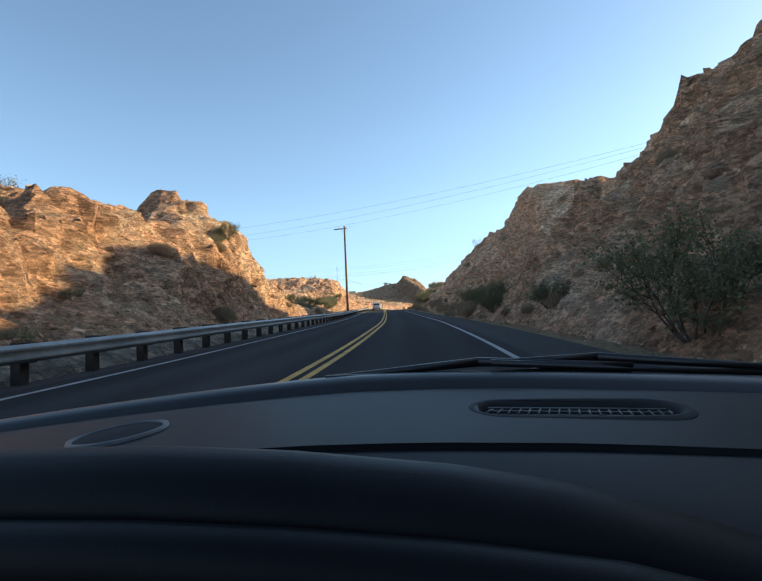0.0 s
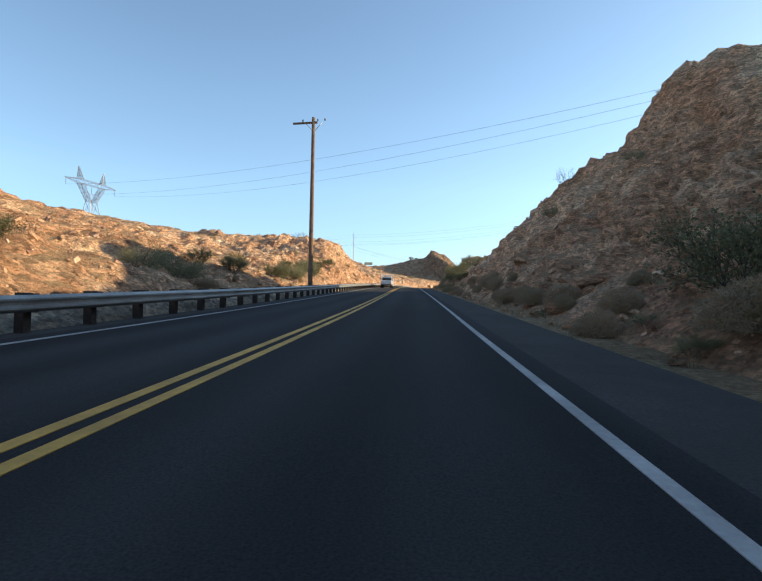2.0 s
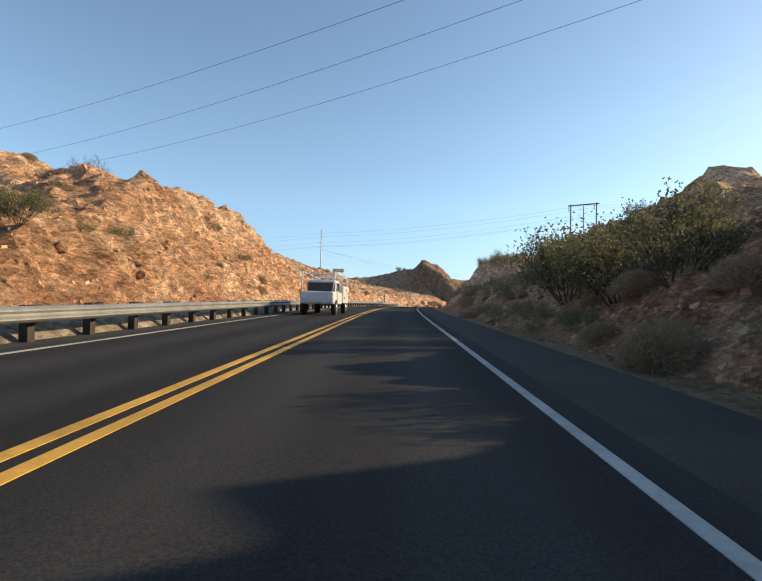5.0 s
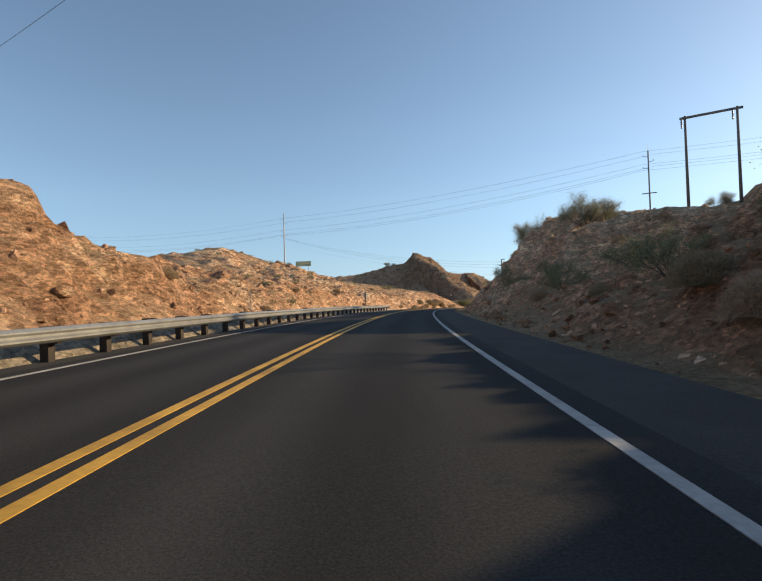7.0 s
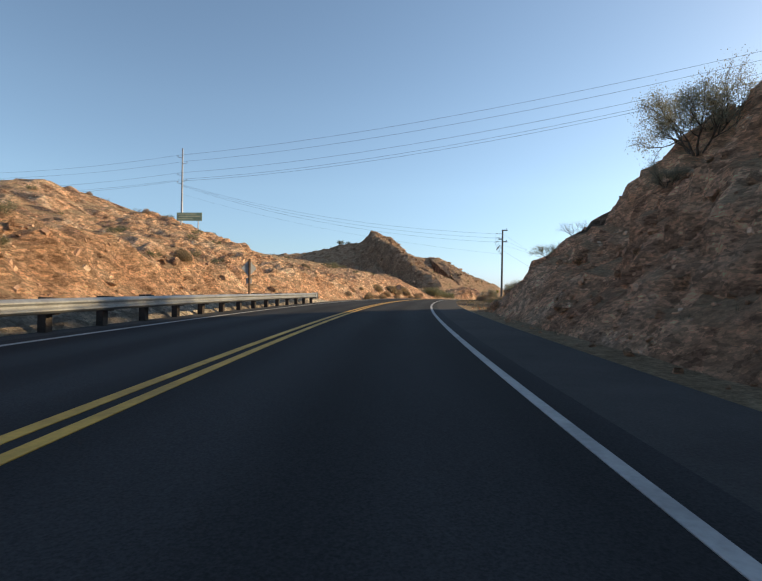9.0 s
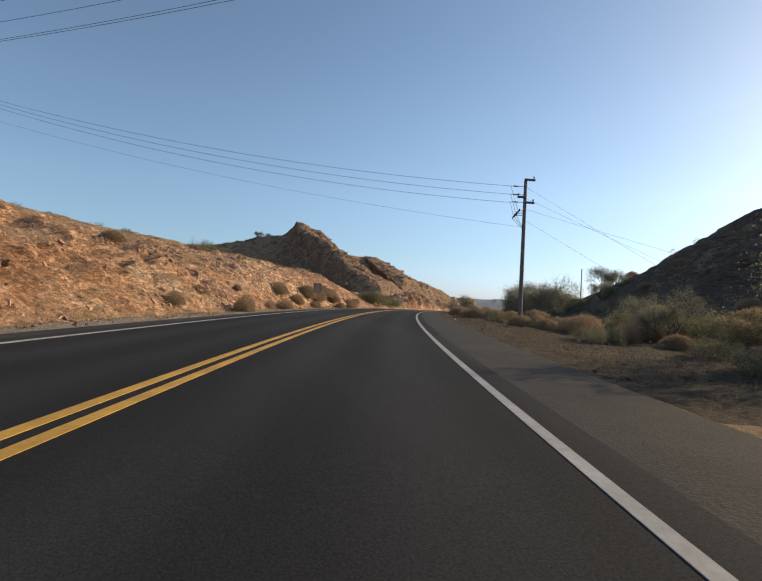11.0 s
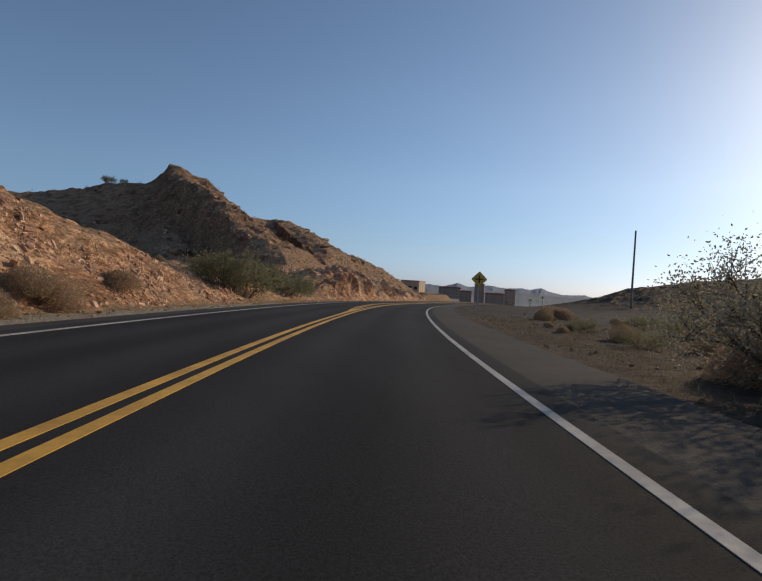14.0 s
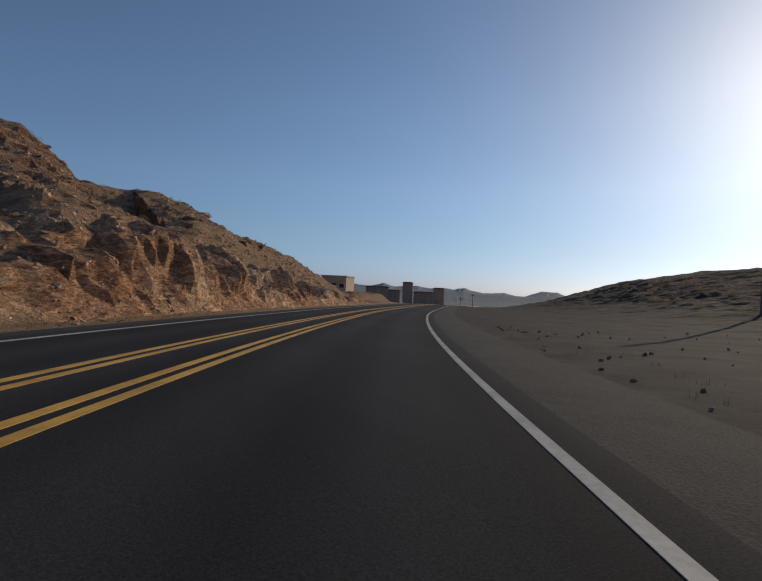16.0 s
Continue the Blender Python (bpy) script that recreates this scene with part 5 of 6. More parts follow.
# broad tan brush beside the verge
for x, y, h in ((40.3, 257.8, 1.25), (39.4, 256.6, 1.1), (41.3, 259.0, 1.15), (41.2, 257.0, 1.3), (42.8, 263.2, 1.1), (44.2, 264.2, 1.2), (45.0, 266.6, 1.1), (43.6, 261.4, 1.2), (46.2, 263.5, 1.3), (47.5, 268.5, 1.0), (36.6, 246.5, 1.0), (38.0, 249.5, 1.1), (48.6, 272.2, 0.8), (50.3, 274.4, 0.7), (52.0, 278.0, 0.8), (53.8, 280.0, 0.7)):
    plant_at(x, y, DRY + OLIVE, h)
# rounded dry bushes along both verges
for k in range(34):
    plant_beside(38 + k * 2.7 + sow.uniform(-1, 1), 6.5 + sow.uniform(0, 1.5), DRY + DRY + OLIVE, sow.uniform(0.5, 1.05))
for k in range(26):
    plant_beside(6 + sow.uniform(0, 170), 7.2 + sow.uniform(0, 2.2), DRY, sow.uniform(0.4, 0.9))
for k in range(16):
    plant_beside(232 + k * 3.5 + sow.uniform(-1, 1), -7.3 - sow.uniform(0, 2.6), DRY, sow.uniform(0.5, 1.3))
for k in range(12):
    plant_beside(215 + sow.uniform(0, 45), 9.0 + sow.uniform(0, 16), DRY, sow.uniform(0.35, 0.75))
for k in range(26):
    plant_beside(262 + sow.uniform(0, 40), 8.5 + sow.uniform(0, 7), DRY, sow.uniform(0.2, 0.45))
for k in range(60):                                        # dense brush along the right verge
    plant_beside(216 + sow.uniform(0, 60), 9.0 + abs(sow.gauss(0, 3.5)), OLIVE + BARE + OLIVE + DRY, sow.uniform(0.4, 0.9))
for k in range(80):                                        # scrub over the flats on the right
    plant_beside(214 + sow.uniform(0, 92), 10 + abs(sow.gauss(0, 8)), DRY + OLIVE + BARE, sow.uniform(0.4, 1.2))
for s, d, h in ((251, 9.9, 0.6), (258, 9.6, 0.9), (265, 9.8, 0.6), (262.3, -9.5, 1.5), (265.0, -8.9, 1.4), (270, -9.8, 1.5), (272, -8.8, 1.2), (275, -9.8, 1.2), (280, -8.6, 1.0)):
    plant_beside(s, d, DRY, h)
for k in range(30):
    plant_beside(sow.uniform(-5, 200), -8.2 - sow.uniform(0, 3.0), DRY + OLIVE, sow.uniform(0.35, 0.8))
# scattered low shrubs over the hills
for k in range(150):
    s = sow.uniform(0, 330)
    d = sow.choice((-1, -1, 1)) * sow.uniform(14, 62)
    if d > 0 and s > 215:
        continue
    plant_beside(s, d, OLIVE + BARE + DRY, sow.uniform(0.35, 0.95))
for k in range(150):
    plant_beside(sow.uniform(100, 300), -11.5 - sow.uniform(0, 32), OLIVE + BARE, sow.uniform(0.3, 0.9))
def far_scrub(name, label, places, mat, quads, seed):
    """Far shrubs that nobody could count, joined: loose domes of small leaf clumps."""
    rng = random.Random(seed)
    verts, faces = [], []
    for x, y, z, high in places:
        wide = high * rng.uniform(0.5, 0.8)
        for _ in range(quads):
            w = rand_dir(rng, 0.5)
            w.z = abs(w.z)
            c = Vector((x, y, z)) + Vector((w.x * wide, w.y * wide, w.z * high * 0.85)) * rng.uniform(0.5, 1.0)
            u = rand_dir(rng) * rng.uniform(0.06, 0.16)
            quad(verts, faces, c, u, rand_dir(rng).cross(u.normalized()) * 0.11)
    me = bpy.data.meshes.new(name)
    me.from_pydata([tuple(v) for v in verts], [], faces)
    me.materials.append(mat)
    tagged(new(name, me), label, "scrub", kind="stuff")


spots = []
for k in range(420):
    x, y = sow.uniform(0, 105), sow.uniform(328, 416)
    hit = PEAK.ray_cast(Vector((x, y, 200)), Vector((0, 0, -1)))[0]
    if hit and hit.z > floor_at(x, y) + 0.2:
        spots.append((x, y, hit.z - 0.05, sow.uniform(0.45, 1.35)))
dry_spots = []
for k in range(900):
    x, y = sow.uniform(20, 112), sow.uniform(330, 400)
    hit = PEAK.ray_cast(Vector((x, y, 200)), Vector((0, 0, -1)))[0]
    if hit and hit.z > floor_at(x, y) + 0.1:
        dry_spots.append((x, y, hit.z - 0.04, sow.uniform(0.25, 0.6)))
far_scrub("tan_tufts", "tan dry tufts dotted over the lower slopes of the peak", dry_spots, DRY_TWIG, 60, 8)
far_scrub("slope_scrub", "low grey-olive scrub dotted over the slopes of the peak", spots, OLIVE_LEAF, 130, 3)
spots = []
for k in range(460):
    s, d = sow.uniform(212, 400), 14 + abs(sow.gauss(0, 30))
    if s > 300 and d < 27:
        continue
    q = on_road(s, d)
    spots.append((q[0], q[1], floor_at(q[0], q[1]) - 0.05, sow.uniform(0.35, 1.1)))
far_scrub("flat_scrub", "dry grey-brown scrub over the dusty flats and low hill", spots, DRY_TWIG, 110, 4)
for k in range(14):
    plant_beside(4 + sow.uniform(0, 60), 6.9 + sow.uniform(0, 0.9), DRY + OLIVE, sow.uniform(0.3, 0.6))
plant_at(18.5, 412, CREOSOTE, 3.0, PEAK)
plant_at(22.0, 411.5, CREOSOTE, 1.6, PEAK)
for some in (CREOSOTE, OLIVE, TREE, BARE, DRY):            # the patterns themselves take a place too
    for p in some:
        q = on_road(sow.uniform(20, 110), -sow.uniform(40, 60))
        k = 1.0 / HEIGHT[p.name]
        p.matrix_basis = Matrix.Translation((q[0], q[1], floor_at(q[0], q[1]) - 0.04)) @ Matrix.Diagonal((k, k, k, 1))


# ---- loose rock ----
def stone_mesh(seed, detail=2):
    rng = random.Random(seed)
    bm = bmesh.new()
    bmesh.ops.create_icosphere(bm, subdivisions=detail, radius=1.0)
    cuts = [(rand_dir(rng), rng.uniform(0.45, 0.8)) for _ in range(9)]
    for v in bm.verts:
        for n, far in cuts:
            over = v.co.dot(n) - far
            if over > 0:
                v.co -= n * over
        v.co += v.co.normalized() * noise.noise(v.co * 2.3 + Vector((seed, 0, 0))) * 0.12
        v.co.z *= 0.75
    me = bpy.data.meshes.new("boulder")
    bm.to_mesh(me)
    bm.free()
    me.materials.append(ROCK)
    return me


STONES = [stone_mesh(k) for k in range(5)]
DARK_STONES = [stone_mesh(20 + k) for k in range(4)]
for me in DARK_STONES:
    me.materials[0] = DARK_ROCK


def boulder(s, d, size):
    p = on_road(s, d)
    z = floor_at(p[0], p[1])
    ob = tagged(new("boulder", sow.choice(STONES)), "angular red-brown boulder lying below the rock cut", "boulder", "loose boulders along the road")
    ob.matrix_basis = Matrix.Translation((p[0], p[1], z + size * 0.25)) @ Euler((sow.uniform(-0.3, 0.3), sow.uniform(-0.3, 0.3), sow.uniform(0, 6.28))).to_matrix().to_4x4() @ Matrix.Diagonal((size * sow.uniform(0.8, 1.4), size * sow.uniform(0.7, 1.1), size * sow.uniform(0.6, 1.0), 1))


def outcrop(x, y, size):
    hit = PEAK.ray_cast(Vector((x, y, 200)), Vector((0, 0, -1)))[0]
    if hit is None or hit.z < floor_at(x, y) + 0.3:
        return
    ob = tagged(new("boulder", sow.choice(DARK_STONES + STONES)), "weathered boulder lying on the slope of the peak", "boulder", "boulders on the peak")
    ob.matrix_basis = Matrix.Translation((x, y, hit.z + size * 0.05)) @ Euler((sow.uniform(-0.3, 0.3), sow.uniform(-0.3, 0.3), sow.uniform(0, 6.28))).to_matrix().to_4x4() @ Matrix.Diagonal((size * sow.uniform(0.8, 1.4), size, size * sow.uniform(0.7, 1.1), 1))


for k in range(170):
    outcrop(sow.uniform(15, 100), sow.uniform(332, 413), min(1.0, 0.3 + sow.expovariate(3.2)))
for k in range(60):
    boulder(sow.uniform(0, 205), 7.0 + min(2.2, sow.expovariate(0.4)), sow.uniform(0.14, 0.45))
for k in range(50):
    boulder(sow.uniform(-5, 236), -7.6 - min(2.0, sow.expovariate(0.4)), sow.uniform(0.14, 0.4))
for s, d, size in ((104, -11.5, 0.9), (106, -12.5, 0.7), (101.5, -11, 0.6), (62, 8.6, 0.9), (66, 8.2, 0.6), (70, 9.2, 0.7), (320, -9.5, 0.8), (58, 9.5, 1.1)):
    boulder(s, d, size)

# rubble: many small stones over verges and slopes
rv, rf = [], []
corners = [Vector(c) * 0.72 for c in ((-0.9, -0.7, -0.6), (0.8, -0.9, -0.6), (1.0, 0.7, -0.6), (-0.7, 1.0, -0.6), (-0.7, -0.5, 0.5), (0.5, -0.8, 0.6), (0.8, 0.4, 0.35), (-0.4, 0.7, 0.55))]
sides = ((0, 3, 2, 1), (4, 5, 6), (4, 6, 7), (0, 1, 5, 4), (1, 2, 6, 5), (2, 3, 7, 6), (3, 0, 4, 7))
for k in range(12000):
    s = sow.uniform(-6, 330)
    d = sow.choice((-1, 1)) * (6.2 + sow.expovariate(0.12))
    p = on_road(s, d)
    if d > 0 and s > 206 and k % 3:
        continue
    size = min(0.07 if s > 206 else 0.26, 0.03 + sow.expovariate(18))
    z = floor_at(p[0], p[1])
    turn = Euler((sow.uniform(0, 6), sow.uniform(0, 6), sow.uniform(0, 6))).to_matrix()
    n = len(rv)
    rv += [Vector((p[0], p[1], z + size * 0.3)) + turn @ (c * size * sow.uniform(0.7, 1.3)) for c in corners]
    rf += [tuple(n + q for q in f) for f in sides]
me = bpy.data.meshes.new("rubble")
me.from_pydata([tuple(v) for v in rv], [], rf)
me.materials.append(ROCK)
tagged(new("rubble", me), "loose angular stones scattered over the slopes and verges", "stones", kind="stuff")

# broken slabs lying in the cut faces
rv, rf = [], []
for k in range(56000):
    left = k % 4 > 0
    s = sow.uniform(-4, 300) if left else sow.uniform(-4, 200)
    if k > 16000:
        left, s = True, sow.uniform(236, 299)
    if k > 46000:
        s = sow.uniform(316, 410)
    d = -7.9 - sow.uniform(0, 13) * (0.85 if k > 16000 else 1.0) if left else 6.8 + sow.uniform(0, 12)
    p = on_road(s, d)
    hit, normal = LAND.ray_cast(Vector((p[0], p[1], 200)), Vector((0, 0, -1)))[:2]
    if normal.z > 0.95 or (16000 < k < 46000 and noise.noise(Vector((p[0] * 0.3, p[1] * 0.3, hit.z * 0.8))) < -0.08):      # lying in patches, with soil between
        continue
    size = min(0.26, 0.055 + sow.expovariate(22)) * (0.85 if k > 46000 else 1.0)
    long = sow.uniform(0.8, 2.0)
    turn = normal.to_track_quat("Z", "Y").to_matrix() @ Euler((sow.gauss(0, 0.4), sow.gauss(0, 0.4), sow.uniform(0, 6))).to_matrix()
    n = len(rv)
    rv += [hit + turn @ Vector((c.x * size * long, c.y * size * sow.uniform(0.6, 0.9), c.z * size * 0.6)) for c in corners]
    rf += [tuple(n + q for q in f) for f in sides]
me = bpy.data.meshes.new("slabs")
me.from_pydata([tuple(v) for v in rv], [], rf)
me.materials.append(BROKEN)
tagged(new("rock_rubble", me), "sharp broken rock slabs lying in the blasted slopes", "stones", kind="stuff")

# scree over the lower slopes of the peak
rv, rf = [], []
for k in range(15000):
    x, y = sow.uniform(14, 104), 332 + 62 * sow.random() ** 1.4
    hit, normal = PEAK.ray_cast(Vector((x, y, 200)), Vector((0, 0, -1)))[:2]
    if hit is None or hit.z < floor_at(x, y) + 0.2:
        continue
    size = min(0.30, 0.06 + sow.expovariate(15))
    turn = normal.to_track_quat("Z", "Y").to_matrix() @ Euler((sow.gauss(0, 0.4), sow.gauss(0, 0.4), sow.uniform(0, 6))).to_matrix()
    n = len(rv)
    rv += [hit + turn @ (c * size * sow.uniform(0.7, 1.3)) for c in corners]
    rf += [tuple(n + q for q in f) for f in sides]
me = bpy.data.meshes.new("scree")
me.from_pydata([tuple(v) for v in rv], [], rf)
me.materials.append(BROKEN)
tagged(new("scree", me), "pinkish scree of loose rock over the lower slopes of the peak", "stones", kind="stuff")

# dry grass along the verges
GRASS = leafy("dry_straw", (0.14, 0.115, 0.07), (0.27, 0.225, 0.15))
gv, gf = [], []
for k in range(2600):
    if k % 2:
        s, d = sow.uniform(205, 306), 6.6 + abs(sow.gauss(0, 3))
    else:
        s, d = sow.uniform(-5, 320), (-6.4 - abs(sow.gauss(0, 1.6))) if k % 4 else 6.5 + abs(sow.gauss(0, 0.9))
    p = on_road(s, d)
    z = floor_at(p[0], p[1])
    for q in range(7):
        a = sow.uniform(0, 6.28)
        root = Vector((p[0] + sow.gauss(0, 0.08), p[1] + sow.gauss(0, 0.08), z - 0.02))
        tip = root + Vector((math.cos(a) * 0.12, math.sin(a) * 0.12, 1)) * sow.uniform(0.05, 0.17)
        w = Vector((math.sin(a), -math.cos(a), 0)) * 0.009
        n = len(gv)
        gv += [root - w, root + w, tip]
        gf.append((n, n + 1, n + 2))
me = bpy.data.meshes.new("dry_grass")
me.from_pydata([tuple(v) for v in gv], [], gf)
me.materials.append(GRASS)
tagged(new("dry_grass", me), "thin tufts of dry straw-coloured grass along the verges", "grass", kind="stuff")


# ---- the dashboard of the car that the drive is seen from, standing where the drive begins ----
DASH = material("grained_black_plastic", 0.46)
DASH.node_tree.nodes["Principled BSDF"].inputs["Specular IOR Level"].default_value = 0.13
dk = ramp(DASH, noise_of(DASH, 5, 5, 0.6), [(0.3, (0.0042, 0.0045, 0.0056)), (0.7, (0.007, 0.0073, 0.0085))])
ds = ramp(DASH, noise_of(DASH, 60, 4, 0.8), [(0.60, (1, 1, 1)), (0.74, (1.9, 1.9, 1.9))])
paint(DASH, mix(DASH, 1.0, dk, ds, "MULTIPLY"))
bump(DASH, cells_of(DASH, 620, "F1").outputs["Distance"], 0.16, 0.0008)
DASH_RIM = plain("dark_trim_plastic", (0.006, 0.006, 0.007), 0.75, 0, 0.2, 20, 0.0005)
GRILLE_BAR = plain("worn_grey_grille_bar", (0.10, 0.10, 0.10), 0.4, 0.2, 0.25, 40, 0)
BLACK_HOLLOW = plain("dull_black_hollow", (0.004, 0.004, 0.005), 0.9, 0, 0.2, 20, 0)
WIPER_RUBBER = plain("black_wiper_rubber", (0.010, 0.010, 0.011), 0.35, 0, 0.25, 15, 0.001)
STICKER = plain("pale_paper", (0.55, 0.55, 0.52), 0.7, 0, 0.1, 20, 0)
K = 0.62
car = thing("car_dashboard", "black grained plastic car dashboard with vent, speaker and wipers", "dashboard", pose(-0.001, 0.003, 0.111, 1.17, 0.86, -8.92))


def sheet(name, rows, mat, parent, thick=0.0, label=""):
    """A smooth skin over rows of points in the car's own axes: right, ahead, up from the driver's eye."""
    bm = bmesh.new()
    v = [[bm.verts.new(Vector(p) * K) for p in r] for r in rows]
    for a, b in zip(v, v[1:]):
        for k in range(len(a) - 1):
            f = bm.faces.new((a[k], a[k + 1], b[k + 1], b[k]))
            f.smooth = True
    bmesh.ops.recalc_face_normals(bm, faces=bm.faces)
    if thick:
        bmesh.ops.solidify(bm, geom=bm.faces, thickness=thick)
    return part(name, bm, mat, parent, label)


def crown(x):
    """The dashboard's top falls away a little to both sides."""
    return -0.272 - 0.026 * max(0, abs(x - 0.1) - 0.1) ** 1.2 - 0.055 * max(0, -0.25 - x) ** 1.3


def stadium(cx, cy, rx, ry, u):
    """A point of a long rounded outline; u runs once round."""
    a = u * math.tau
    c, s = math.cos(a), math.sin(a)
    return cx + math.copysign(rx - ry, c) * min(1, abs(c) * 3) + ry * c, cy + ry * s


VENT = (0.315, 1.265, 0.245, 0.095)
xs = [-1.70 + 0.02 * k for k in range(154)]
bm, grid = bmesh.new(), []
for j in range(43):
    y = 0.96 + 0.0158 * j
    grid.append([bm.verts.new(Vector((x, y + 0.05 * (1 - (x / 1.3) ** 2) - 0.05, crown(x) - 0.02 * max(0, (y - 1.45) / 0.2) ** 2)) * K) for x in xs])
for a, b in zip(grid, grid[1:]):
    for k in range(len(xs) - 1):
        c = (a[k].co + b[k + 1].co) / 2 / K
        dx = max(0, abs(c.x - VENT[0]) - (VENT[2] - VENT[3]))
        if math.hypot(dx, c.y - VENT[1]) < VENT[3] - 0.004:
            continue
        f = bm.faces.new((a[k], b[k], b[k + 1], a[k + 1]))
        f.smooth = True
bmesh.ops.recalc_face_normals(bm, faces=bm.faces)
part("dash_top", bm, DASH, car)

# defroster vent: rounded rim, a hollow below it and slanting bars
vent_rows = []
for w, up in ((0.022, -0.004), (0.012, 0.003), (0.0, 0.003), (-0.012, -0.006), (-0.014, -0.08)):
    vent_rows.append([(*stadium(VENT[0], VENT[1], VENT[2] + w, VENT[3] + w, u / 64), crown(VENT[0]) + up) for u in range(65)])
vent = sheet("vent", vent_rows, DASH_RIM, car, 0, "sunken defroster vent with slanting bars")
bm = bmesh.new()
bm.faces.new([bm.verts.new(Vector((*stadium(VENT[0], VENT[1], VENT[2], VENT[3], u / 64), crown(0.3) - 0.075)) * K) for u in range(64)])
part("vent_floor", bm, BLACK_HOLLOW, vent)
for k in range(19):
    x = VENT[0] - 0.207 + k * 0.023
    half = VENT[3] - 0.012
    dx = max(0, abs(x - VENT[0]) - (VENT[2] - VENT[3]))
    reach = math.sqrt(max(0.0004, half * half - dx * dx))
    bm = bmesh.new()
    tube(bm, Vector((x - 0.012, VENT[1] - reach, crown(x) + 0.002)) * K, Vector((x + 0.010, VENT[1] + reach * 0.15, crown(x) - 0.006)) * K, 0.0014, 0.0016, 5)
    part("grille_bar", bm, GRILLE_BAR, vent)
for q in (0.72, 0.30, -0.08):
    bm = bmesh.new()
    y = VENT[1] - VENT[3] * q
    tube(bm, Vector((VENT[0] - 0.21, y, crown(0.1) - 0.002)) * K, Vector((VENT[0] + 0.21, y, crown(0.5) - 0.002)) * K, 0.0013, 0.0013, 5)
    part("grille_bar", bm, GRILLE_BAR, vent)

# seam and the padded front of the dashboard
lip = [(0.958, -0.034), (0.956, -0.016), (0.948, -0.011), (0.928, -0.010), (0.90, -0.012), (0.86, -0.016), (0.78, -0.026), (0.70, -0.042), (0.64, -0.065), (0.58, -0.12), (0.55, -0.17)]
wide = [-1.72 + 0.04 * k for k in range(78)]
sheet("padded_front", [[(x, y - 0.05 * (x / 1.3) ** 2 * (y > 0.9), crown(x) + up) for x in wide] for y, up in lip], DASH, car)
# black sheet on the groove's far wall; shade in the gap put into its colour
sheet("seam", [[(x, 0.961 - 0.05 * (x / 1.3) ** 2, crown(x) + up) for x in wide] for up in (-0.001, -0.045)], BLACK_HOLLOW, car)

# hood over the instruments: a thick rounded roll that falls away to the right, and a second lip below it
HOOD_TOP = [(-1.0, -0.200), (-0.60, -0.188), (-0.40, -0.184), (-0.216, -0.190), (0.008, -0.207), (0.15, -0.228), (0.274, -0.260), (0.40, -0.297), (0.506, -0.342), (0.62, -0.42), (0.75, -0.53)]
LOW_LIP = [(-1.0, -0.245), (-0.364, -0.232), (-0.17, -0.236), (0.017, -0.246), (0.174, -0.262), (0.41, -0.314), (0.55, -0.38), (0.75, -0.5)]
span = [-0.98 + 0.035 * k for k in range(50)]
roll = [(0.90, -0.16), (0.82, -0.10), (0.74, -0.045), (0.68, -0.014), (0.63, -0.001), (0.60, -0.004), (0.575, -0.014), (0.556, -0.030), (0.546, -0.048), (0.542, -0.064), (0.548, -0.085)]
hood = sheet("instrument_hood", [[(x, y, float(table(x, HOOD_TOP)) + up) for x in span] for y, up in roll], DASH, car, 0, "rounded grained hood over the instruments, worn shiny")
low = [(0.56, -0.02), (0.53, -0.006), (0.505, 0.0), (0.485, -0.006), (0.472, -0.022), (0.467, -0.05), (0.475, -0.09), (0.48, -0.17), (0.50, -0.24)]
sheet("lower_lip", [[(x, y, float(table(x, LOW_LIP)) + up) for x in span] for y, up in low], DASH, hood)

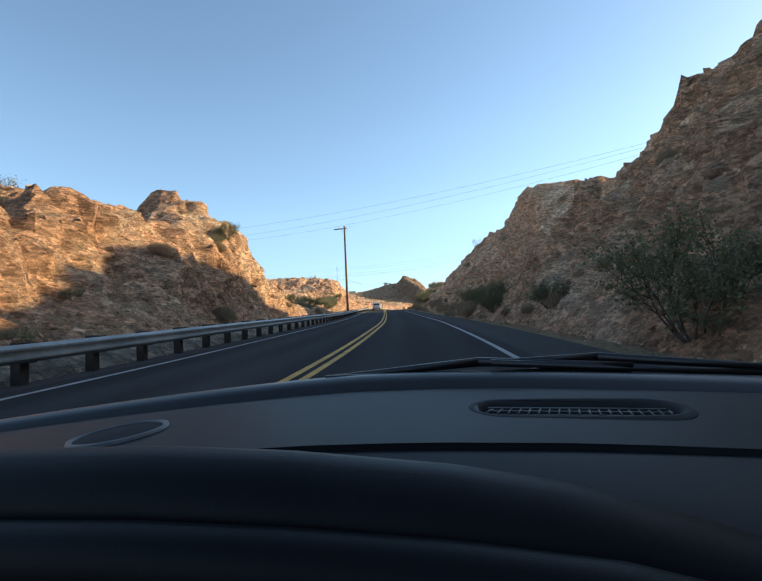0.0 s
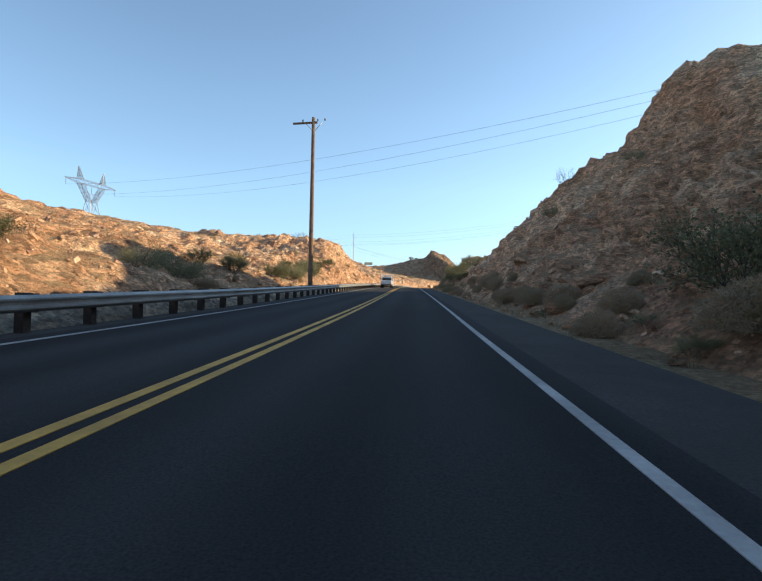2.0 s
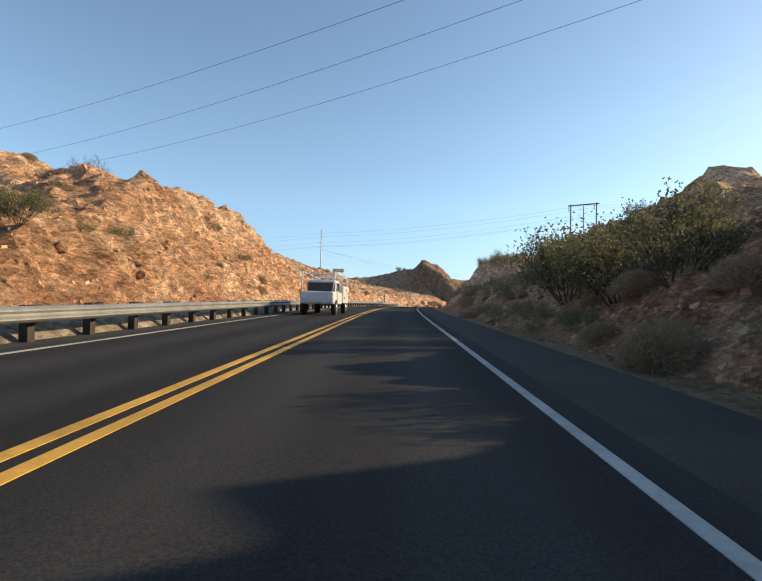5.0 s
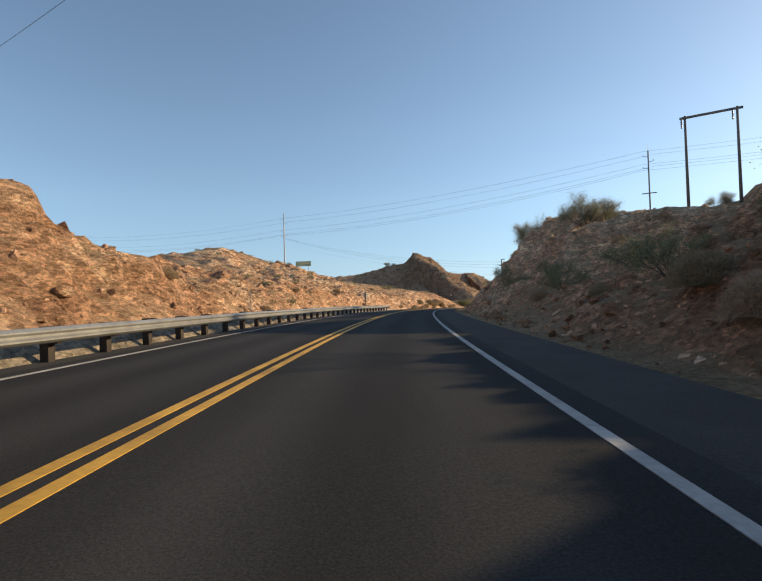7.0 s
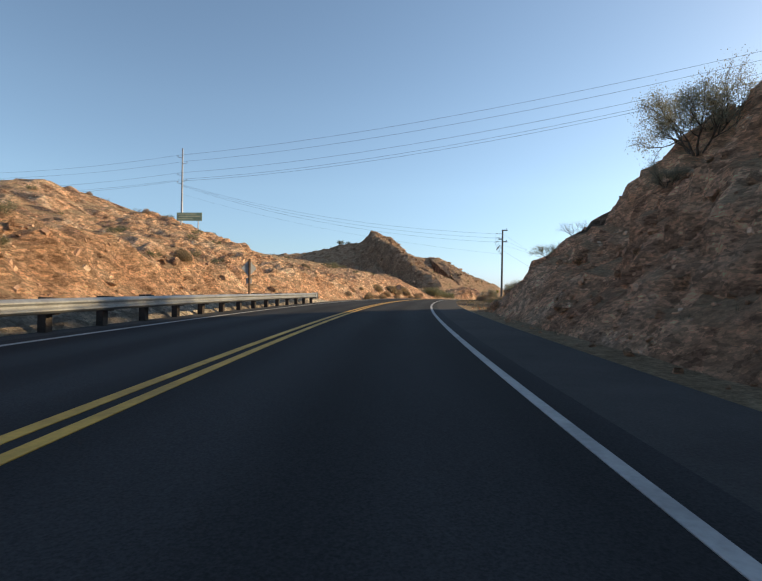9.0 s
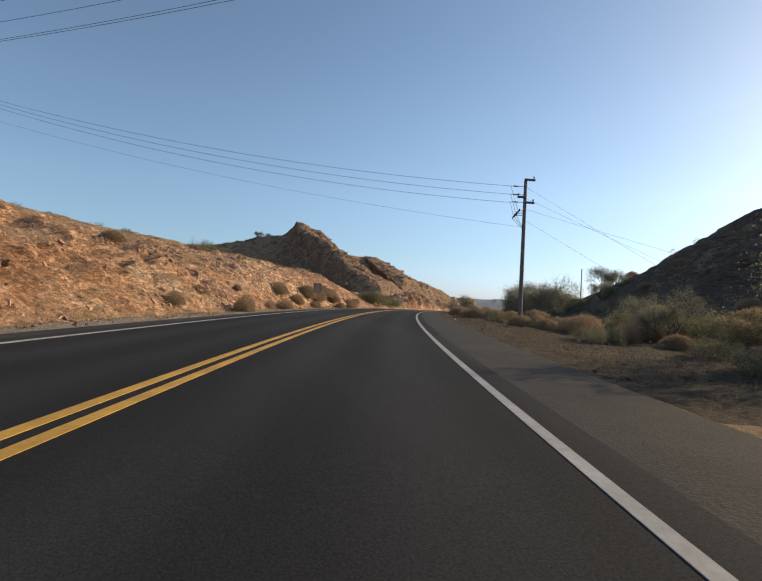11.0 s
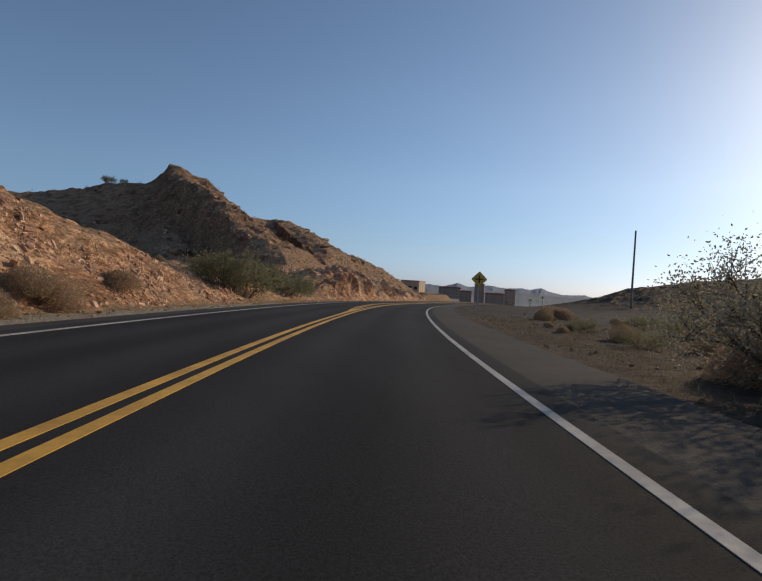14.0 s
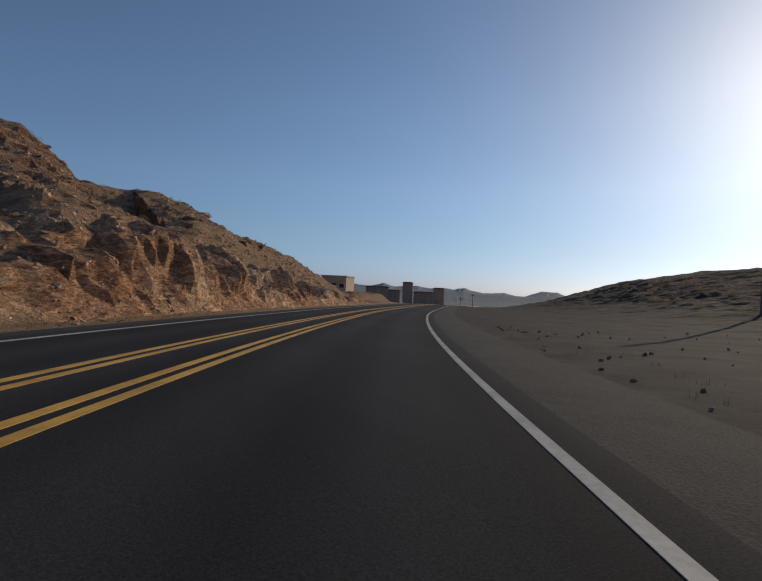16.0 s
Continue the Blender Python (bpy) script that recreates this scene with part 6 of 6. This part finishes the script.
# speaker on the far corner
def oval(grow_by, up):
    """A ring round the speaker that follows the dashboard's top."""
    places = [(-0.835 + (0.105 + grow_by) * math.cos(a * math.tau / 40), 1.195 + (0.115 + grow_by) * math.sin(a * math.tau / 40)) for a in range(41)]
    return [(x, y, crown(x) + up) for x, y in places]


speaker = sheet("speaker", [oval(w, up) for w, up in ((0.012, -0.003), (0.010, 0.007), (0.002, 0.009), (-0.004, 0.004))], GRILLE_BAR, car, 0, "oval loudspeaker grille with a thin pale rim")
sheet("speaker_mesh", [oval(w, up) for w, up in ((-0.003, 0.003), (-0.04, 0.0055), (-0.075, 0.007), (-0.103, 0.0075))], BLACK_HOLLOW, speaker)

# black cowl below the windscreen, with both wipers lying on it
sheet("cowl", [[(x, y - 0.12 * (x / 1.3) ** 2, crown(x) + up) for x in wide] for y, up in ((1.60, -0.03), (1.63, 0.012), (1.68, 0.026), (1.76, 0.022), (1.95, -0.04), (2.0, -0.12))], WIPER_RUBBER, car)
for (x0, z0), (x1, z1), (x2, z2) in (((-0.42, -0.268), (0.12, -0.240), (0.62, -0.240)), ((0.16, -0.222), (0.52, -0.230), (1.26, -0.270))):
    wiper = part("wiper", tube(bmesh.new(), Vector((x0, 1.74, z0)) * K, Vector((x2, 1.76, z2 - 0.012)) * K, 0.008, 0.008, 6), WIPER_RUBBER, car, "black wiper arm and blade")
    part("wiper_blade", tube(bmesh.new(), Vector((x0, 1.78, z0 - 0.004)) * K, Vector((x1, 1.79, z1 + 0.016)) * K, 0.006, 0.011, 6), WIPER_RUBBER, wiper)
    part("wiper_arm", tube(bmesh.new(), Vector((x1, 1.79, z1 + 0.016)) * K, Vector((x2, 1.74, z2 + 0.004)) * K, 0.011, 0.006, 6), WIPER_RUBBER, wiper)
bm = bmesh.new()
bm.faces.new([bm.verts.new(Vector(p) * K) for p in ((0.115, 1.655, -0.256), (0.165, 1.650, -0.273), (0.195, 1.655, -0.256))])
bmesh.ops.solidify(bm, geom=bm.faces, thickness=0.001)
part("sticker", bm, STICKER, car, "small pale paper corner")

# post that carries it, down to the road
bm = bmesh.new()
box(bm, -0.13, 0.19, 0.72, 0.96, -1.0, -0.20, 0.03)
part("support_post", bm, BLACK_HOLLOW, car)
